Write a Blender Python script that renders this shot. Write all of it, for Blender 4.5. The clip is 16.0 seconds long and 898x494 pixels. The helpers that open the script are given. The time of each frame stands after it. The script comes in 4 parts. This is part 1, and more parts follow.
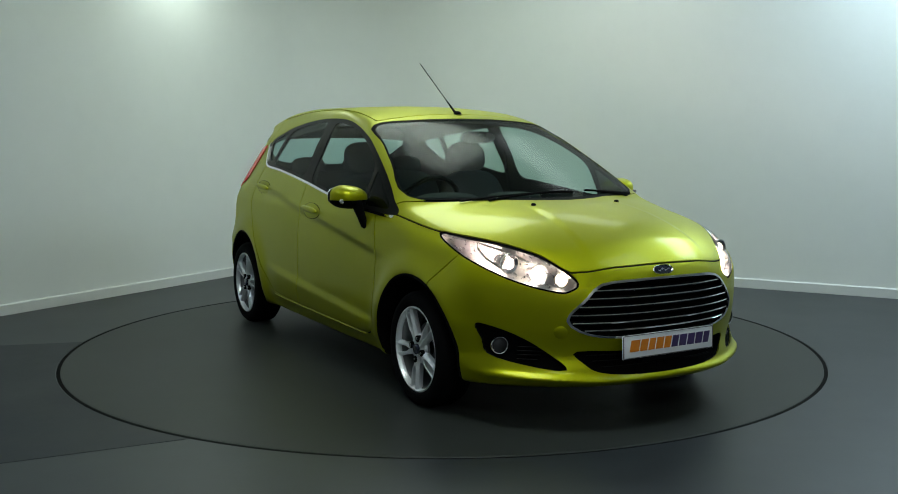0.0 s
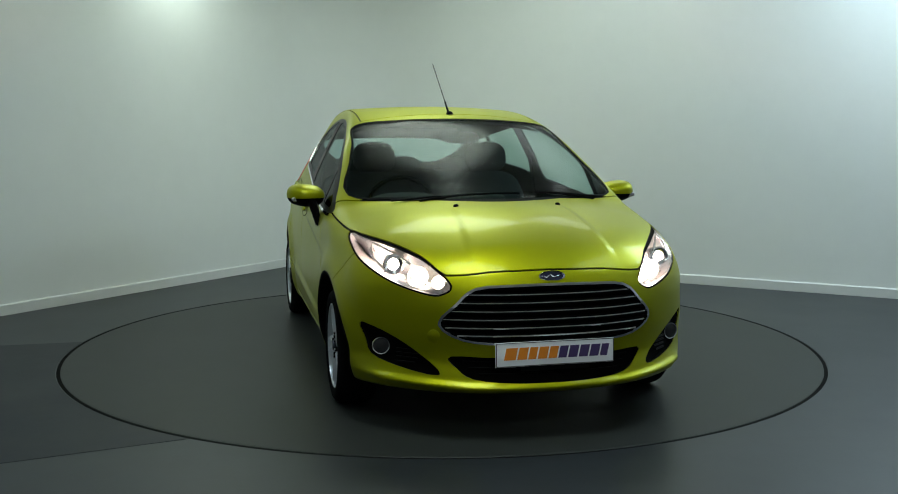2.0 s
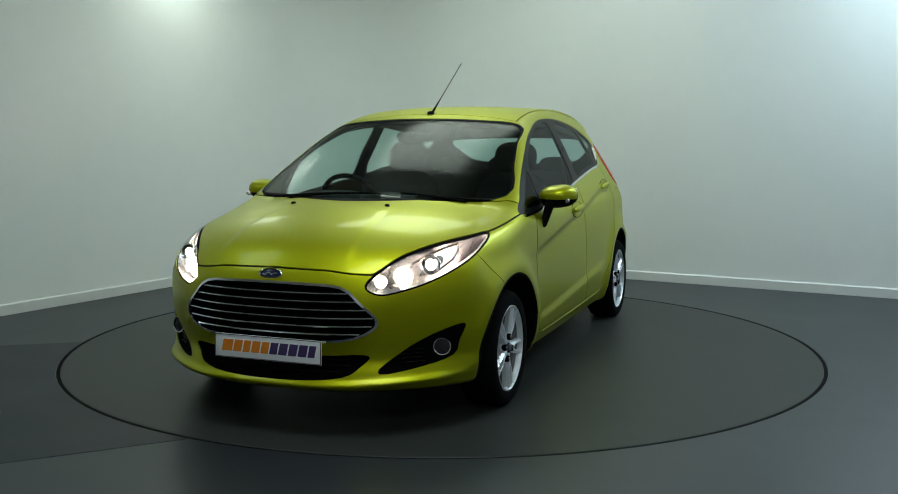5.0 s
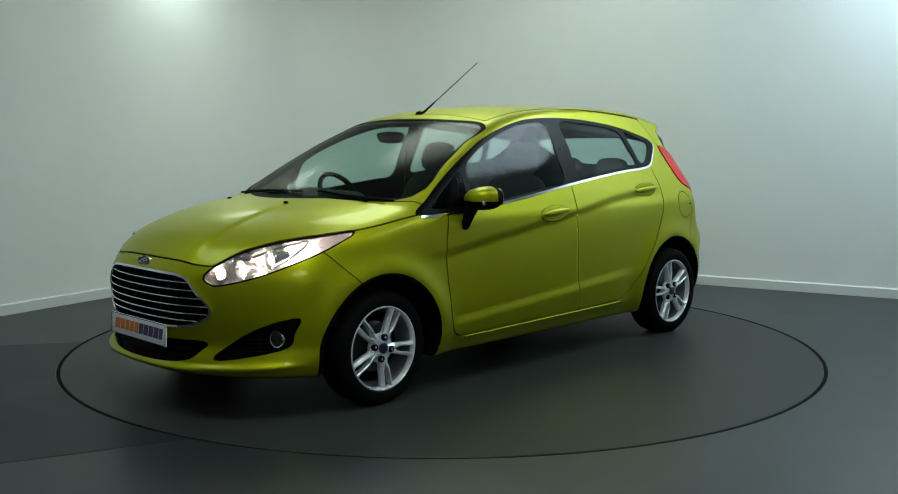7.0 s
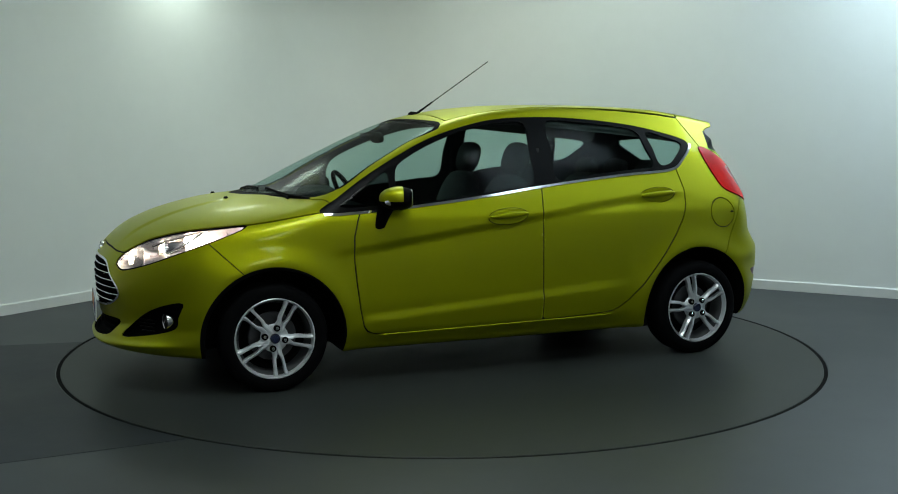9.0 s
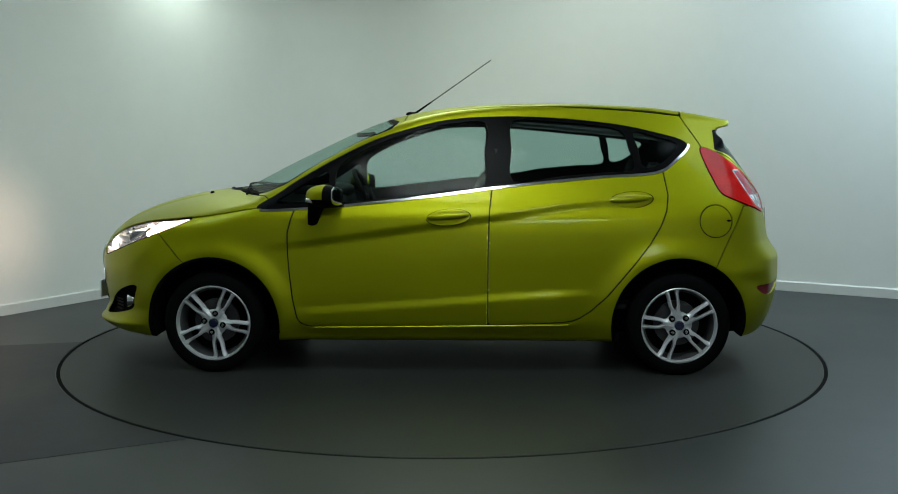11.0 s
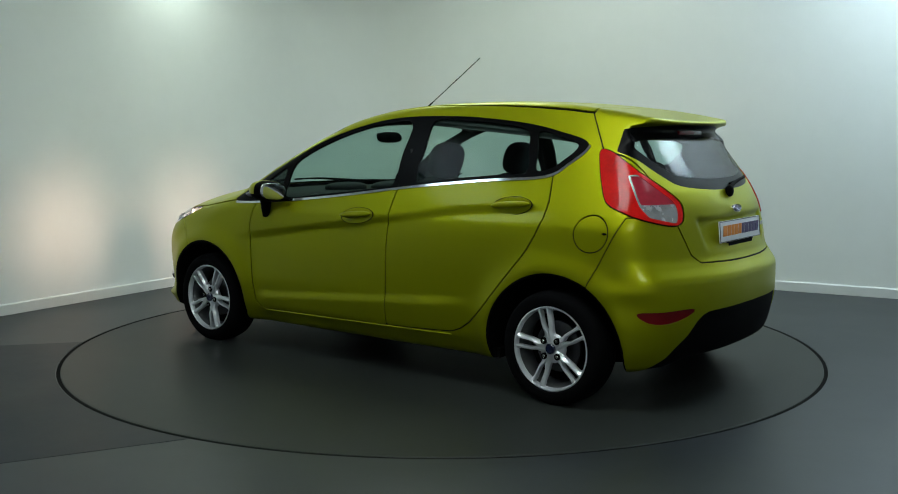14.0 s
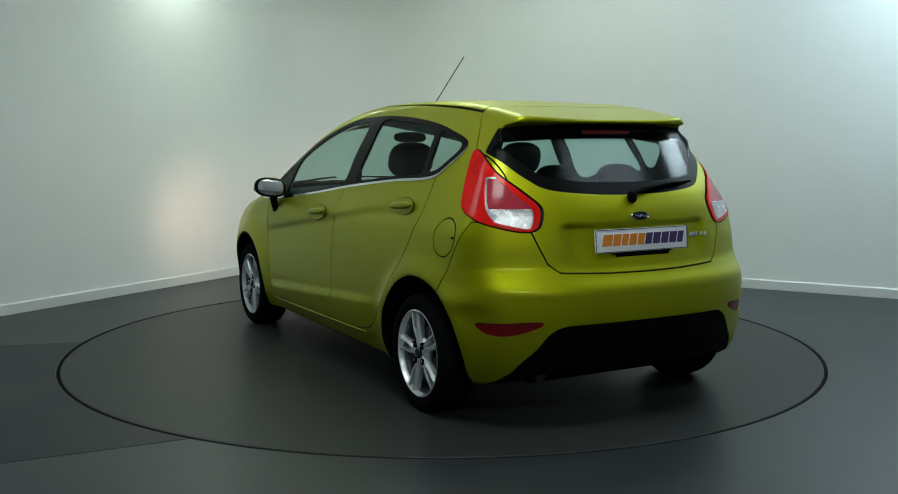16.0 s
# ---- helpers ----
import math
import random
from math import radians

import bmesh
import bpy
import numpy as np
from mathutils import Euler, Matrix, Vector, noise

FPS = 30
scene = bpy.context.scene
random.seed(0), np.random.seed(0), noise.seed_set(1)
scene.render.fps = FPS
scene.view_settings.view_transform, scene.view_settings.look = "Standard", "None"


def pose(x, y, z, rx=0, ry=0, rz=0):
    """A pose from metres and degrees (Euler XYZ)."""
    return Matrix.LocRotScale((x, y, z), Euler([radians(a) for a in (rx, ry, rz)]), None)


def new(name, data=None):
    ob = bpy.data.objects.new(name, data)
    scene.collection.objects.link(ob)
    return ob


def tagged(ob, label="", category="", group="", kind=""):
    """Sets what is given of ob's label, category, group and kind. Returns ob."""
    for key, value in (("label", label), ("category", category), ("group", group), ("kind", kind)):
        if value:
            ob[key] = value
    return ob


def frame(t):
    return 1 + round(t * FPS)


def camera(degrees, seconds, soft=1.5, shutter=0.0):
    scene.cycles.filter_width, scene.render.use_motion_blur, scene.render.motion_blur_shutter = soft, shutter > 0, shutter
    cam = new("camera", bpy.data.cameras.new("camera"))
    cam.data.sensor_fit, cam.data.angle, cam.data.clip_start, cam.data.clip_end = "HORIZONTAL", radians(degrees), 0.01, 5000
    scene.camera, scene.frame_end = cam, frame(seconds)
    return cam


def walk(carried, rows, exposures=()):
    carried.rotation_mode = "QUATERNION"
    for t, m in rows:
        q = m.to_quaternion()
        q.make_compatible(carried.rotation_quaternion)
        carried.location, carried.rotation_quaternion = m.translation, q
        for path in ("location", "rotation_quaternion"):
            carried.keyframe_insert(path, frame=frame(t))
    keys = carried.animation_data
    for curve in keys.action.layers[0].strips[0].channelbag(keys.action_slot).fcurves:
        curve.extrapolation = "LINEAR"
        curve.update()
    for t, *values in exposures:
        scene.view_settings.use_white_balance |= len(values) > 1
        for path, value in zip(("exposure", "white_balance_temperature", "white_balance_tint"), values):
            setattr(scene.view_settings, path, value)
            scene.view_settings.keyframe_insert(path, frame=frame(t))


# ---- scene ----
# ---------------------------------------------------------------- camera
cam = camera(49.2, 16.0, soft=1.0)
CAM = pose(0, -5.987, 1.262, 90 - 6.378, 0, -0.441)
walk(cam, [(0.0, CAM), (16.0, CAM)], exposures=[(0.0, 0.05), (16.0, 0.05)])

# ---------------------------------------------------------------- room plan
CORNER = Vector((-1.093, 4.314))          # where the two white walls would meet
DIR_L = Vector((-0.516, -0.857))          # along the wall on one side, away from the corner
DIR_R = Vector((0.866, -0.500))           # along the other wall
LEN_L, LEN_R = 10.4, 9.2
COVE = 0.85                               # rounded inner corner
ROOM_H = 3.40
TABLE_R = 2.220
TABLE_X = 0.009


# ---------------------------------------------------------------- world and light
world = bpy.data.worlds.new("world")
scene.world = world
world.use_nodes = True
world.node_tree.nodes["Background"].inputs[0].default_value = (0.6, 0.75, 1.0, 1)
world.node_tree.nodes["Background"].inputs[1].default_value = 0.15


# ---------------------------------------------------------------- materials
def mat(name, col, rough=0.5, metal=0.0, var=0.0, scale=8.0, bump=0.0, bscale=60.0, coat=0.0, spec=0.5, emit=None, strength=0.0):
    m = bpy.data.materials.new(name)
    m.use_nodes = True
    nt = m.node_tree
    b = nt.nodes["Principled BSDF"]
    b.inputs["Base Color"].default_value = (*col, 1)
    b.inputs["Roughness"].default_value = rough
    b.inputs["Metallic"].default_value = metal
    b.inputs["Coat Weight"].default_value = coat
    b.inputs["Coat Roughness"].default_value = 0.11
    b.inputs["Specular IOR Level"].default_value = spec
    tc = nt.nodes.new("ShaderNodeTexCoord")
    if var > 0:
        n1 = nt.nodes.new("ShaderNodeTexNoise")
        n1.inputs["Scale"].default_value, n1.inputs["Detail"].default_value = scale, 6
        n2 = nt.nodes.new("ShaderNodeTexNoise")
        n2.inputs["Scale"].default_value, n2.inputs["Detail"].default_value = scale * 9, 3
        add = nt.nodes.new("ShaderNodeMath")
        add.operation = "MULTIPLY_ADD"
        add.inputs[1].default_value = 0.4
        nt.links.new(tc.outputs["Object"], n1.inputs["Vector"])
        nt.links.new(tc.outputs["Object"], n2.inputs["Vector"])
        nt.links.new(n2.outputs["Fac"], add.inputs[0])
        nt.links.new(n1.outputs["Fac"], add.inputs[2])
        mr = nt.nodes.new("ShaderNodeMapRange")
        mr.inputs[1].default_value, mr.inputs[2].default_value = 0.4, 1.0
        mr.inputs[3].default_value, mr.inputs[4].default_value = 1 - var, 1 + var
        nt.links.new(add.outputs[0], mr.inputs[0])
        mx = nt.nodes.new("ShaderNodeVectorMath")
        mx.operation = "SCALE"
        mx.inputs[0].default_value = col
        nt.links.new(mr.outputs[0], mx.inputs["Scale"])
        nt.links.new(mx.outputs[0], b.inputs["Base Color"])
        rr = nt.nodes.new("ShaderNodeMapRange")
        rr.inputs[3].default_value, rr.inputs[4].default_value = rough * (1 - var * 0.6), rough * (1 + var * 0.6)
        nt.links.new(n1.outputs["Fac"], rr.inputs[0])
        nt.links.new(rr.outputs[0], b.inputs["Roughness"])
    if bump > 0:
        nb = nt.nodes.new("ShaderNodeTexNoise")
        nb.inputs["Scale"].default_value, nb.inputs["Detail"].default_value = bscale, 4
        nt.links.new(tc.outputs["Object"], nb.inputs["Vector"])
        bp = nt.nodes.new("ShaderNodeBump")
        bp.inputs["Strength"].default_value, bp.inputs["Distance"].default_value = bump, 0.002
        nt.links.new(nb.outputs["Fac"], bp.inputs["Height"])
        nt.links.new(bp.outputs["Normal"], b.inputs["Normal"])
    if emit:
        b.inputs["Emission Color"].default_value = (*emit, 1)
        b.inputs["Emission Strength"].default_value = strength
    return m


def glass_mat(name, tint, rough=0.0, lo=0.04, gain=0.8):
    m = bpy.data.materials.new(name)
    m.use_nodes = True
    nt = m.node_tree
    nt.nodes.clear()
    out = nt.nodes.new("ShaderNodeOutputMaterial")
    tr = nt.nodes.new("ShaderNodeBsdfTransparent")
    tr.inputs[0].default_value = (*tint, 1)
    gl = nt.nodes.new("ShaderNodeBsdfGlossy")
    gl.inputs["Roughness"].default_value = rough
    lw = nt.nodes.new("ShaderNodeLayerWeight")
    lw.inputs[0].default_value = 0.5
    pw = nt.nodes.new("ShaderNodeMath")
    pw.operation = "POWER"
    pw.inputs[1].default_value = 4.0
    ad = nt.nodes.new("ShaderNodeMath")
    ad.operation = "MULTIPLY_ADD"
    ad.inputs[1].default_value, ad.inputs[2].default_value = gain, lo
    mx = nt.nodes.new("ShaderNodeMixShader")
    nt.links.new(lw.outputs["Facing"], pw.inputs[0])
    nt.links.new(pw.outputs[0], ad.inputs[0])
    nt.links.new(ad.outputs[0], mx.inputs[0])
    nt.links.new(tr.outputs[0], mx.inputs[1])
    nt.links.new(gl.outputs[0], mx.inputs[2])
    nt.links.new(mx.outputs[0], out.inputs[0])
    return m


def paint_mat():
    """Yellow-green metallic car paint: fine flake sparkle under a clear coat."""
    m = mat("car_paint", (0.372, 0.388, 0.0010), rough=0.44, metal=0.74, coat=0.26, spec=0.22)
    nt = m.node_tree
    b = nt.nodes["Principled BSDF"]
    tc = nt.nodes.new("ShaderNodeTexCoord")
    v = nt.nodes.new("ShaderNodeTexVoronoi")
    v.inputs["Scale"].default_value = 900
    mr = nt.nodes.new("ShaderNodeMapRange")
    mr.inputs[3].default_value, mr.inputs[4].default_value = 0.92, 1.08
    sc = nt.nodes.new("ShaderNodeVectorMath")
    sc.operation = "SCALE"
    sc.inputs[0].default_value = (0.372, 0.388, 0.0010)
    nt.links.new(tc.outputs["Object"], v.inputs["Vector"])
    nt.links.new(v.outputs["Color"], mr.inputs[0])
    nt.links.new(mr.outputs[0], sc.inputs["Scale"])
    nt.links.new(sc.outputs[0], b.inputs["Base Color"])
    n = nt.nodes.new("ShaderNodeTexNoise")
    n.inputs["Scale"].default_value = 3
    r = nt.nodes.new("ShaderNodeMapRange")
    r.inputs[3].default_value, r.inputs[4].default_value = 0.41, 0.47
    nt.links.new(tc.outputs["Object"], n.inputs["Vector"])
    nt.links.new(n.outputs["Fac"], r.inputs[0])
    nt.links.new(r.outputs[0], b.inputs["Roughness"])
    return m


PAINT = paint_mat()
M_WALL = mat("white_wall_paint", (0.74, 0.76, 0.74), 0.6, var=0.03, scale=0.9, bump=0.15, bscale=220)
# for the unseen closing walls; grey only to weaken their bounce light
M_BACKWALL = mat("unseen_wall_grey", (0.40, 0.41, 0.42), 0.7, var=0.05, scale=1.2, bump=0.15, bscale=200)
M_CEIL = mat("ceiling_paint", (0.7, 0.7, 0.68), 0.8, var=0.03, scale=1.5)
M_SKIRT = mat("skirting_gloss", (0.66, 0.67, 0.66), 0.35, var=0.04, scale=4)
M_FLOOR = mat("grey_floor_coating", (0.021, 0.025, 0.029), 0.40, var=0.32, scale=0.8, bump=0.06, bscale=90, spec=0.32)
M_FLOOR_D = mat("dark_floor_coating", (0.0155, 0.019, 0.024), 0.46, var=0.40, scale=1.4, bump=0.06, bscale=90, spec=0.2)
M_TABLE = mat("turntable_coating", (0.027, 0.030, 0.028), 0.40, var=0.18, scale=0.7, bump=0.06, bscale=90, spec=0.13)
M_GAP = mat("dark_gap", (0.003, 0.003, 0.003), 0.8, spec=0.05)
M_BLACK = mat("black_plastic", (0.0038, 0.0038, 0.0042), 0.65, spec=0.035, var=0.1, scale=30, bump=0.2, bscale=700)
M_GLOSSBLACK = mat("gloss_black", (0.003, 0.003, 0.0035), 0.34, spec=0.06, var=0.05, scale=10)
M_INNER = mat("inner_trim", (0.024, 0.024, 0.025), 0.75, spec=0.15, var=0.1, scale=20)
M_CLOTH = mat("charcoal_seat_cloth", (0.022, 0.023, 0.025), 0.9, var=0.25, scale=40, bump=0.5, bscale=500)
M_LINING = mat("roof_lining_cloth", (0.085, 0.085, 0.083), 0.9, var=0.1, scale=30, bump=0.3, bscale=400)
M_CHROME = mat("chrome", (0.82, 0.83, 0.84), 0.10, metal=1.0, var=0.04, scale=20)
M_ALLOY = mat("silver_alloy", (0.78, 0.80, 0.83), 0.30, metal=0.45, var=0.06, scale=14)
M_DISC = mat("brake_steel", (0.10, 0.10, 0.105), 0.4, metal=0.9, var=0.2, scale=30)
M_BARREL = mat("shade_dimmed_barrel", (0.16, 0.165, 0.17), 0.4, metal=0.6, var=0.15, scale=20)
M_TYRE = mat("tyre_rubber", (0.004, 0.004, 0.0045), 0.85, spec=0.05, var=0.15, scale=14, bump=0.3, bscale=200)
M_GLASS = glass_mat("tinted_glass", (0.66, 0.80, 0.77), rough=0.09, lo=0.010, gain=0.32)
M_TAILPANE = glass_mat("rear_window_glass", (0.62, 0.78, 0.77), rough=0.15, lo=0.022, gain=0.55)
M_DARKGLASS = glass_mat("dark_quarter_glass", (0.09, 0.11, 0.11), rough=0.08, lo=0.008, gain=0.3)
M_SCREEN = glass_mat("windscreen_glass", (0.66, 0.80, 0.75), rough=0.16, lo=0.012, gain=0.27)
M_LENS = glass_mat("clear_lens", (0.95, 0.96, 0.97), rough=0.05, lo=0.004, gain=0.3)
M_REDLENS = mat("red_lens", (0.74, 0.009, 0.007), 0.22, var=0.22, scale=9, coat=0.25, spec=0.15)
M_DARKRED = mat("dark_red_lens", (0.17, 0.006, 0.009), 0.22, var=0.1, scale=25, coat=0.25, spec=0.25)
M_PINKLENS = mat("dusky_red_lens", (0.42, 0.028, 0.05), 0.22, var=0.15, scale=30, coat=0.3, spec=0.25)
M_WHITELENS = mat("clear_lamp_bowl", (0.62, 0.60, 0.62), 0.26, metal=0.7, var=0.35, scale=22, bump=0.9, bscale=70)
M_PLATE = mat("plate_white", (0.93, 0.94, 0.96), 0.4, var=0.03, scale=12)
M_ORANGE = mat("plate_orange", (0.80, 0.25, 0.015), 0.4)
M_PURPLE = mat("plate_purple", (0.06, 0.035, 0.13), 0.4)
M_BOWL = mat("lamp_bowl", (0.52, 0.53, 0.56), 0.28, metal=0.9, var=0.15, scale=60)
M_BULB = mat("headlight_bulb", (1, 0.9, 0.75), 0.3, emit=(1.0, 0.80, 0.56), strength=130)
# strength set for the warm patch that the headlamps throw on the wall
M_BEAM = mat("wall_patch_emitter", (1, 0.9, 0.75), 0.3, emit=(1.0, 0.70, 0.52), strength=3600)
M_SIDELIGHT = mat("sidelight_glow", (1, 0.9, 0.75), 0.3, emit=(1.0, 0.80, 0.58), strength=7)
M_FOGLENS = mat("fog_lens_glass", (0.03, 0.03, 0.032), 0.08, spec=0.35)
M_MIRROR = mat("mirror_glass", (0.9, 0.92, 0.93), 0.02, metal=1.0)
M_BLUE = mat("badge_blue", (0.006, 0.010, 0.040), 0.2, coat=1.0)


# ---------------------------------------------------------------- mesh helpers
def mesh_ob(name, verts, faces, material, parent=None, label="", smooth=False):
    me = bpy.data.meshes.new(name)
    me.from_pydata([tuple(v) for v in verts], [], [tuple(f) for f in faces])
    me.materials.append(material)
    if smooth:
        me.polygons.foreach_set("use_smooth", np.ones(len(me.polygons), bool))
    me.update()
    ob = new(name, me)
    if parent:
        ob.parent = parent
    if label:
        ob["label"] = label
    return ob


def part(name, bm, material, parent=None, label="", smooth=True, sharp=40):
    me = bpy.data.meshes.new(name)
    bmesh.ops.recalc_face_normals(bm, faces=bm.faces)
    for f in bm.faces:
        f.smooth = smooth
    for e in bm.edges:
        if len(e.link_faces) == 2 and e.calc_face_angle(0) > radians(sharp):
            e.smooth = False
    bm.to_mesh(me)
    bm.free()
    me.materials.append(material)
    ob = new(name, me)
    if parent:
        ob.parent = parent
    if label:
        ob["label"] = label
    return ob


def box(bm, c, s, m=Matrix(), bevel=0.0, seg=2):
    r = bmesh.ops.create_cube(bm, size=1, matrix=m @ Matrix.Translation(c) @ Matrix.Diagonal((*s, 1)))
    if bevel:
        es = {e for v in r["verts"] for e in v.link_edges}
        bmesh.ops.bevel(bm, geom=list(es), offset=bevel, segments=seg, affect="EDGES", profile=0.6)


def lathe(bm, prof, m=Matrix(), n=48):
    """A ring of profile points (radius, height) turned about the local z axis."""
    rings = []
    for r, h in prof:
        if r < 1e-6:
            rings.append([bm.verts.new(m @ Vector((0, 0, h)))])
        else:
            rings.append([bm.verts.new(m @ Vector((r * math.cos(2 * math.pi * k / n), r * math.sin(2 * math.pi * k / n), h))) for k in range(n)])
    for a, b in zip(rings, rings[1:]):
        for k in range(n):
            q = [a[k % len(a)], a[(k + 1) % len(a)], b[(k + 1) % len(b)], b[k % len(b)]]
            q = [v for i, v in enumerate(q) if v not in q[:i]]
            if len(q) > 2:
                bm.faces.new(q)


def prism(bm, pts, h0, h1, m=Matrix(), bevel=0.0):
    """A flat outline (x, y) raised from h0 to h1 along local z."""
    a = [bm.verts.new(m @ Vector((x, y, h0))) for x, y in pts]
    b = [bm.verts.new(m @ Vector((x, y, h1))) for x, y in pts]
    n = len(pts)
    bm.faces.new(a[::-1])
    top = bm.faces.new(b)
    for k in range(n):
        bm.faces.new([a[k], a[(k + 1) % n], b[(k + 1) % n], b[k]])
    if bevel:
        bmesh.ops.bevel(bm, geom=list(top.edges), offset=bevel, segments=2, affect="EDGES", profile=0.6)


def tube(bm, pts, rad, n=8, closed=False):
    pts = [Vector(p) for p in pts]
    rings = []
    N = len(pts)
    for i, p in enumerate(pts):
        a = pts[i - 1] if i or closed else pts[0]
        b = pts[(i + 1) % N] if i < N - 1 or closed else pts[-1]
        q = (b - a).normalized().to_track_quat("Z", "Y").to_matrix()
        r = rad(i / (N - 1)) if callable(rad) else rad
        rings.append([bm.verts.new(p + q @ Vector((r * math.cos(2 * math.pi * k / n), r * math.sin(2 * math.pi * k / n), 0))) for k in range(n)])
    for i in range(N if closed else N - 1):
        A, B = rings[i], rings[(i + 1) % N]
        for k in range(n):
            bm.faces.new([A[k], A[(k + 1) % n], B[(k + 1) % n], B[k]])
    if not closed:
        bm.faces.new(rings[0][::-1])
        bm.faces.new(rings[-1])


# ---------------------------------------------------------------- room
def wall_path():
    """The inner line of the two walls with the rounded corner between them, as plan points."""
    pts = [CORNER + DIR_L * LEN_L]
    for s in np.linspace(LEN_L - 0.6, COVE, 12):
        pts.append(CORNER + DIR_L * s)
    c = CORNER + DIR_L * COVE + DIR_R * COVE
    a0, a1 = math.atan2(-DIR_R.y, -DIR_R.x), math.atan2(-DIR_L.y, -DIR_L.x)
    while a1 > a0 + math.pi:
        a1 -= 2 * math.pi
    while a1 < a0 - math.pi:
        a1 += 2 * math.pi
    for k in range(1, 24):
        a = a0 + (a1 - a0) * k / 24
        pts.append(c + Vector((math.cos(a), math.sin(a))) * COVE)
    for s in np.linspace(COVE, LEN_R, 14):
        pts.append(CORNER + DIR_R * s)
    return pts


def swept(name, path, prof, material, label):
    """A profile (distance into the room, height) swept along a plan path; closed ring of profile points."""
    verts, faces = [], []
    n = len(prof)
    for i, p in enumerate(path):
        a, b = path[max(i - 1, 0)], path[min(i + 1, len(path) - 1)]
        d = (b - a).normalized()
        inward = Vector((d.y, -d.x))
        for o, h in prof:
            q = p + inward * o
            verts.append((q.x, q.y, h))
    for i in range(len(path) - 1):
        for k in range(n):
            faces.append((i * n + k, i * n + (k + 1) % n, (i + 1) * n + (k + 1) % n, (i + 1) * n + k))
    faces.append(tuple(range(n)))
    faces.append(tuple(range((len(path) - 1) * n, len(path) * n))[::-1])
    ob = mesh_ob(name, verts, faces, material, smooth=True)
    ob.data.set_sharp_from_angle(angle=radians(35))
    return tagged(ob, label, kind="structure")


PATH = wall_path()
swept("wall_studio", PATH, [(0, -0.02), (0, ROOM_H), (-0.15, ROOM_H), (-0.15, -0.02)], M_WALL, "plain white painted studio wall with rounded corner")
swept("baseboard", PATH, [(0.001, 0.0), (0.018, 0.0), (0.018, 0.072), (0.012, 0.080), (0.001, 0.080)], M_SKIRT, "low white skirting board along the studio walls")
END_L, END_R = PATH[0], PATH[-1]


def plain_wall(name, a, b, z0, z1):
    d = (b - a).normalized()
    o = Vector((-d.y, d.x)) * 0.15
    p = [a, b, b + o, a + o]
    if (a + o - Vector((0, 0))).length < a.length:
        p = [a, b, b - o, a - o]
    v = [(q.x, q.y, z) for z in (z0, z1) for q in p]
    f = [(0, 1, 2, 3), (4, 7, 6, 5), (0, 4, 5, 1), (1, 5, 6, 2), (2, 6, 7, 3), (3, 7, 4, 0)]
    return tagged(mesh_ob(name, v, f, M_BACKWALL), "plain grey painted wall closing the studio", kind="structure")


MEET = CORNER + DIR_L * LEN_L + DIR_R * LEN_R
# two added walls out of view, kept grey to hold back fill light
plain_wall("wall_east", END_R, MEET, -0.02, ROOM_H)
plain_wall("wall_south", MEET, END_L, -0.02, ROOM_H)
ce = [CORNER - (DIR_L + DIR_R) * 0.15, CORNER + DIR_R * (LEN_R + 0.15), MEET + (DIR_L + DIR_R) * 0.15, CORNER + DIR_L * (LEN_L + 0.15)]
tagged(mesh_ob("ceiling", [(p.x, p.y, z) for z in (ROOM_H, ROOM_H + 0.12) for p in ce], [(0, 1, 2, 3), (4, 7, 6, 5), (0, 4, 5, 1), (1, 5, 6, 2), (2, 6, 7, 3), (3, 7, 4, 0)], M_CEIL), "plain white studio ceiling", kind="structure")


def floor_ring():
    """The fixed floor, with a round hole for the turntable."""
    n = 180
    v, f = [], []
    for k in range(n):
        a = 2 * math.pi * k / n
        for r, z in ((TABLE_R + 0.013, -0.06), (TABLE_R + 0.013, -0.001), (TABLE_R + 0.0145, 0.0), (4.0, 0.0), (12.0, 0.0)):
            v.append((TABLE_X + r * math.cos(a), r * math.sin(a), z))
    for k in range(n):
        for j in range(4):
            a, b = k * 5 + j, ((k + 1) % n) * 5 + j
            f.append((a, a + 1, b + 1, b))
    ob = mesh_ob("floor", v, f, M_FLOOR)
    return tagged(ob, "smooth dark grey coated studio floor", kind="structure")


floor_ring()


def turntable():
    root = tagged(new("turntable"), "round dark grey turntable set flush in the floor", "turntable")
    bm = bmesh.new()
    R = TABLE_R - 0.008
    lathe(bm, [(0, 0), (R - 0.012, 0), (R - 0.012, -0.05), (0, -0.05)], n=240)
    part("disc", bm, M_TABLE, root, "dark grey coated disc", smooth=False)
    bm = bmesh.new()
    lathe(bm, [(R - 0.0118, -0.0005), (R - 0.003, -0.0005), (R, -0.003), (R, -0.05), (R - 0.0118, -0.05), (R - 0.0118, -0.0005)], n=240)
    part("rim", bm, M_TABLE, root, "plain grey edge strip of the disc", smooth=False)
    return root


TABLE = turntable()
# near-black ring nearly fills the groove; its colour stands for the shade inside
bm = bmesh.new()
lathe(bm, [(TABLE_R - 0.0075, -0.003), (TABLE_R + 0.0125, -0.003), (TABLE_R + 0.0125, -0.09), (TABLE_R - 0.0075, -0.09), (TABLE_R - 0.0075, -0.003)], pose(TABLE_X, 0, 0), n=120)
tagged(part("trim_groove", bm, M_GAP, smooth=False), "dark groove round the edge of the turntable", kind="structure")


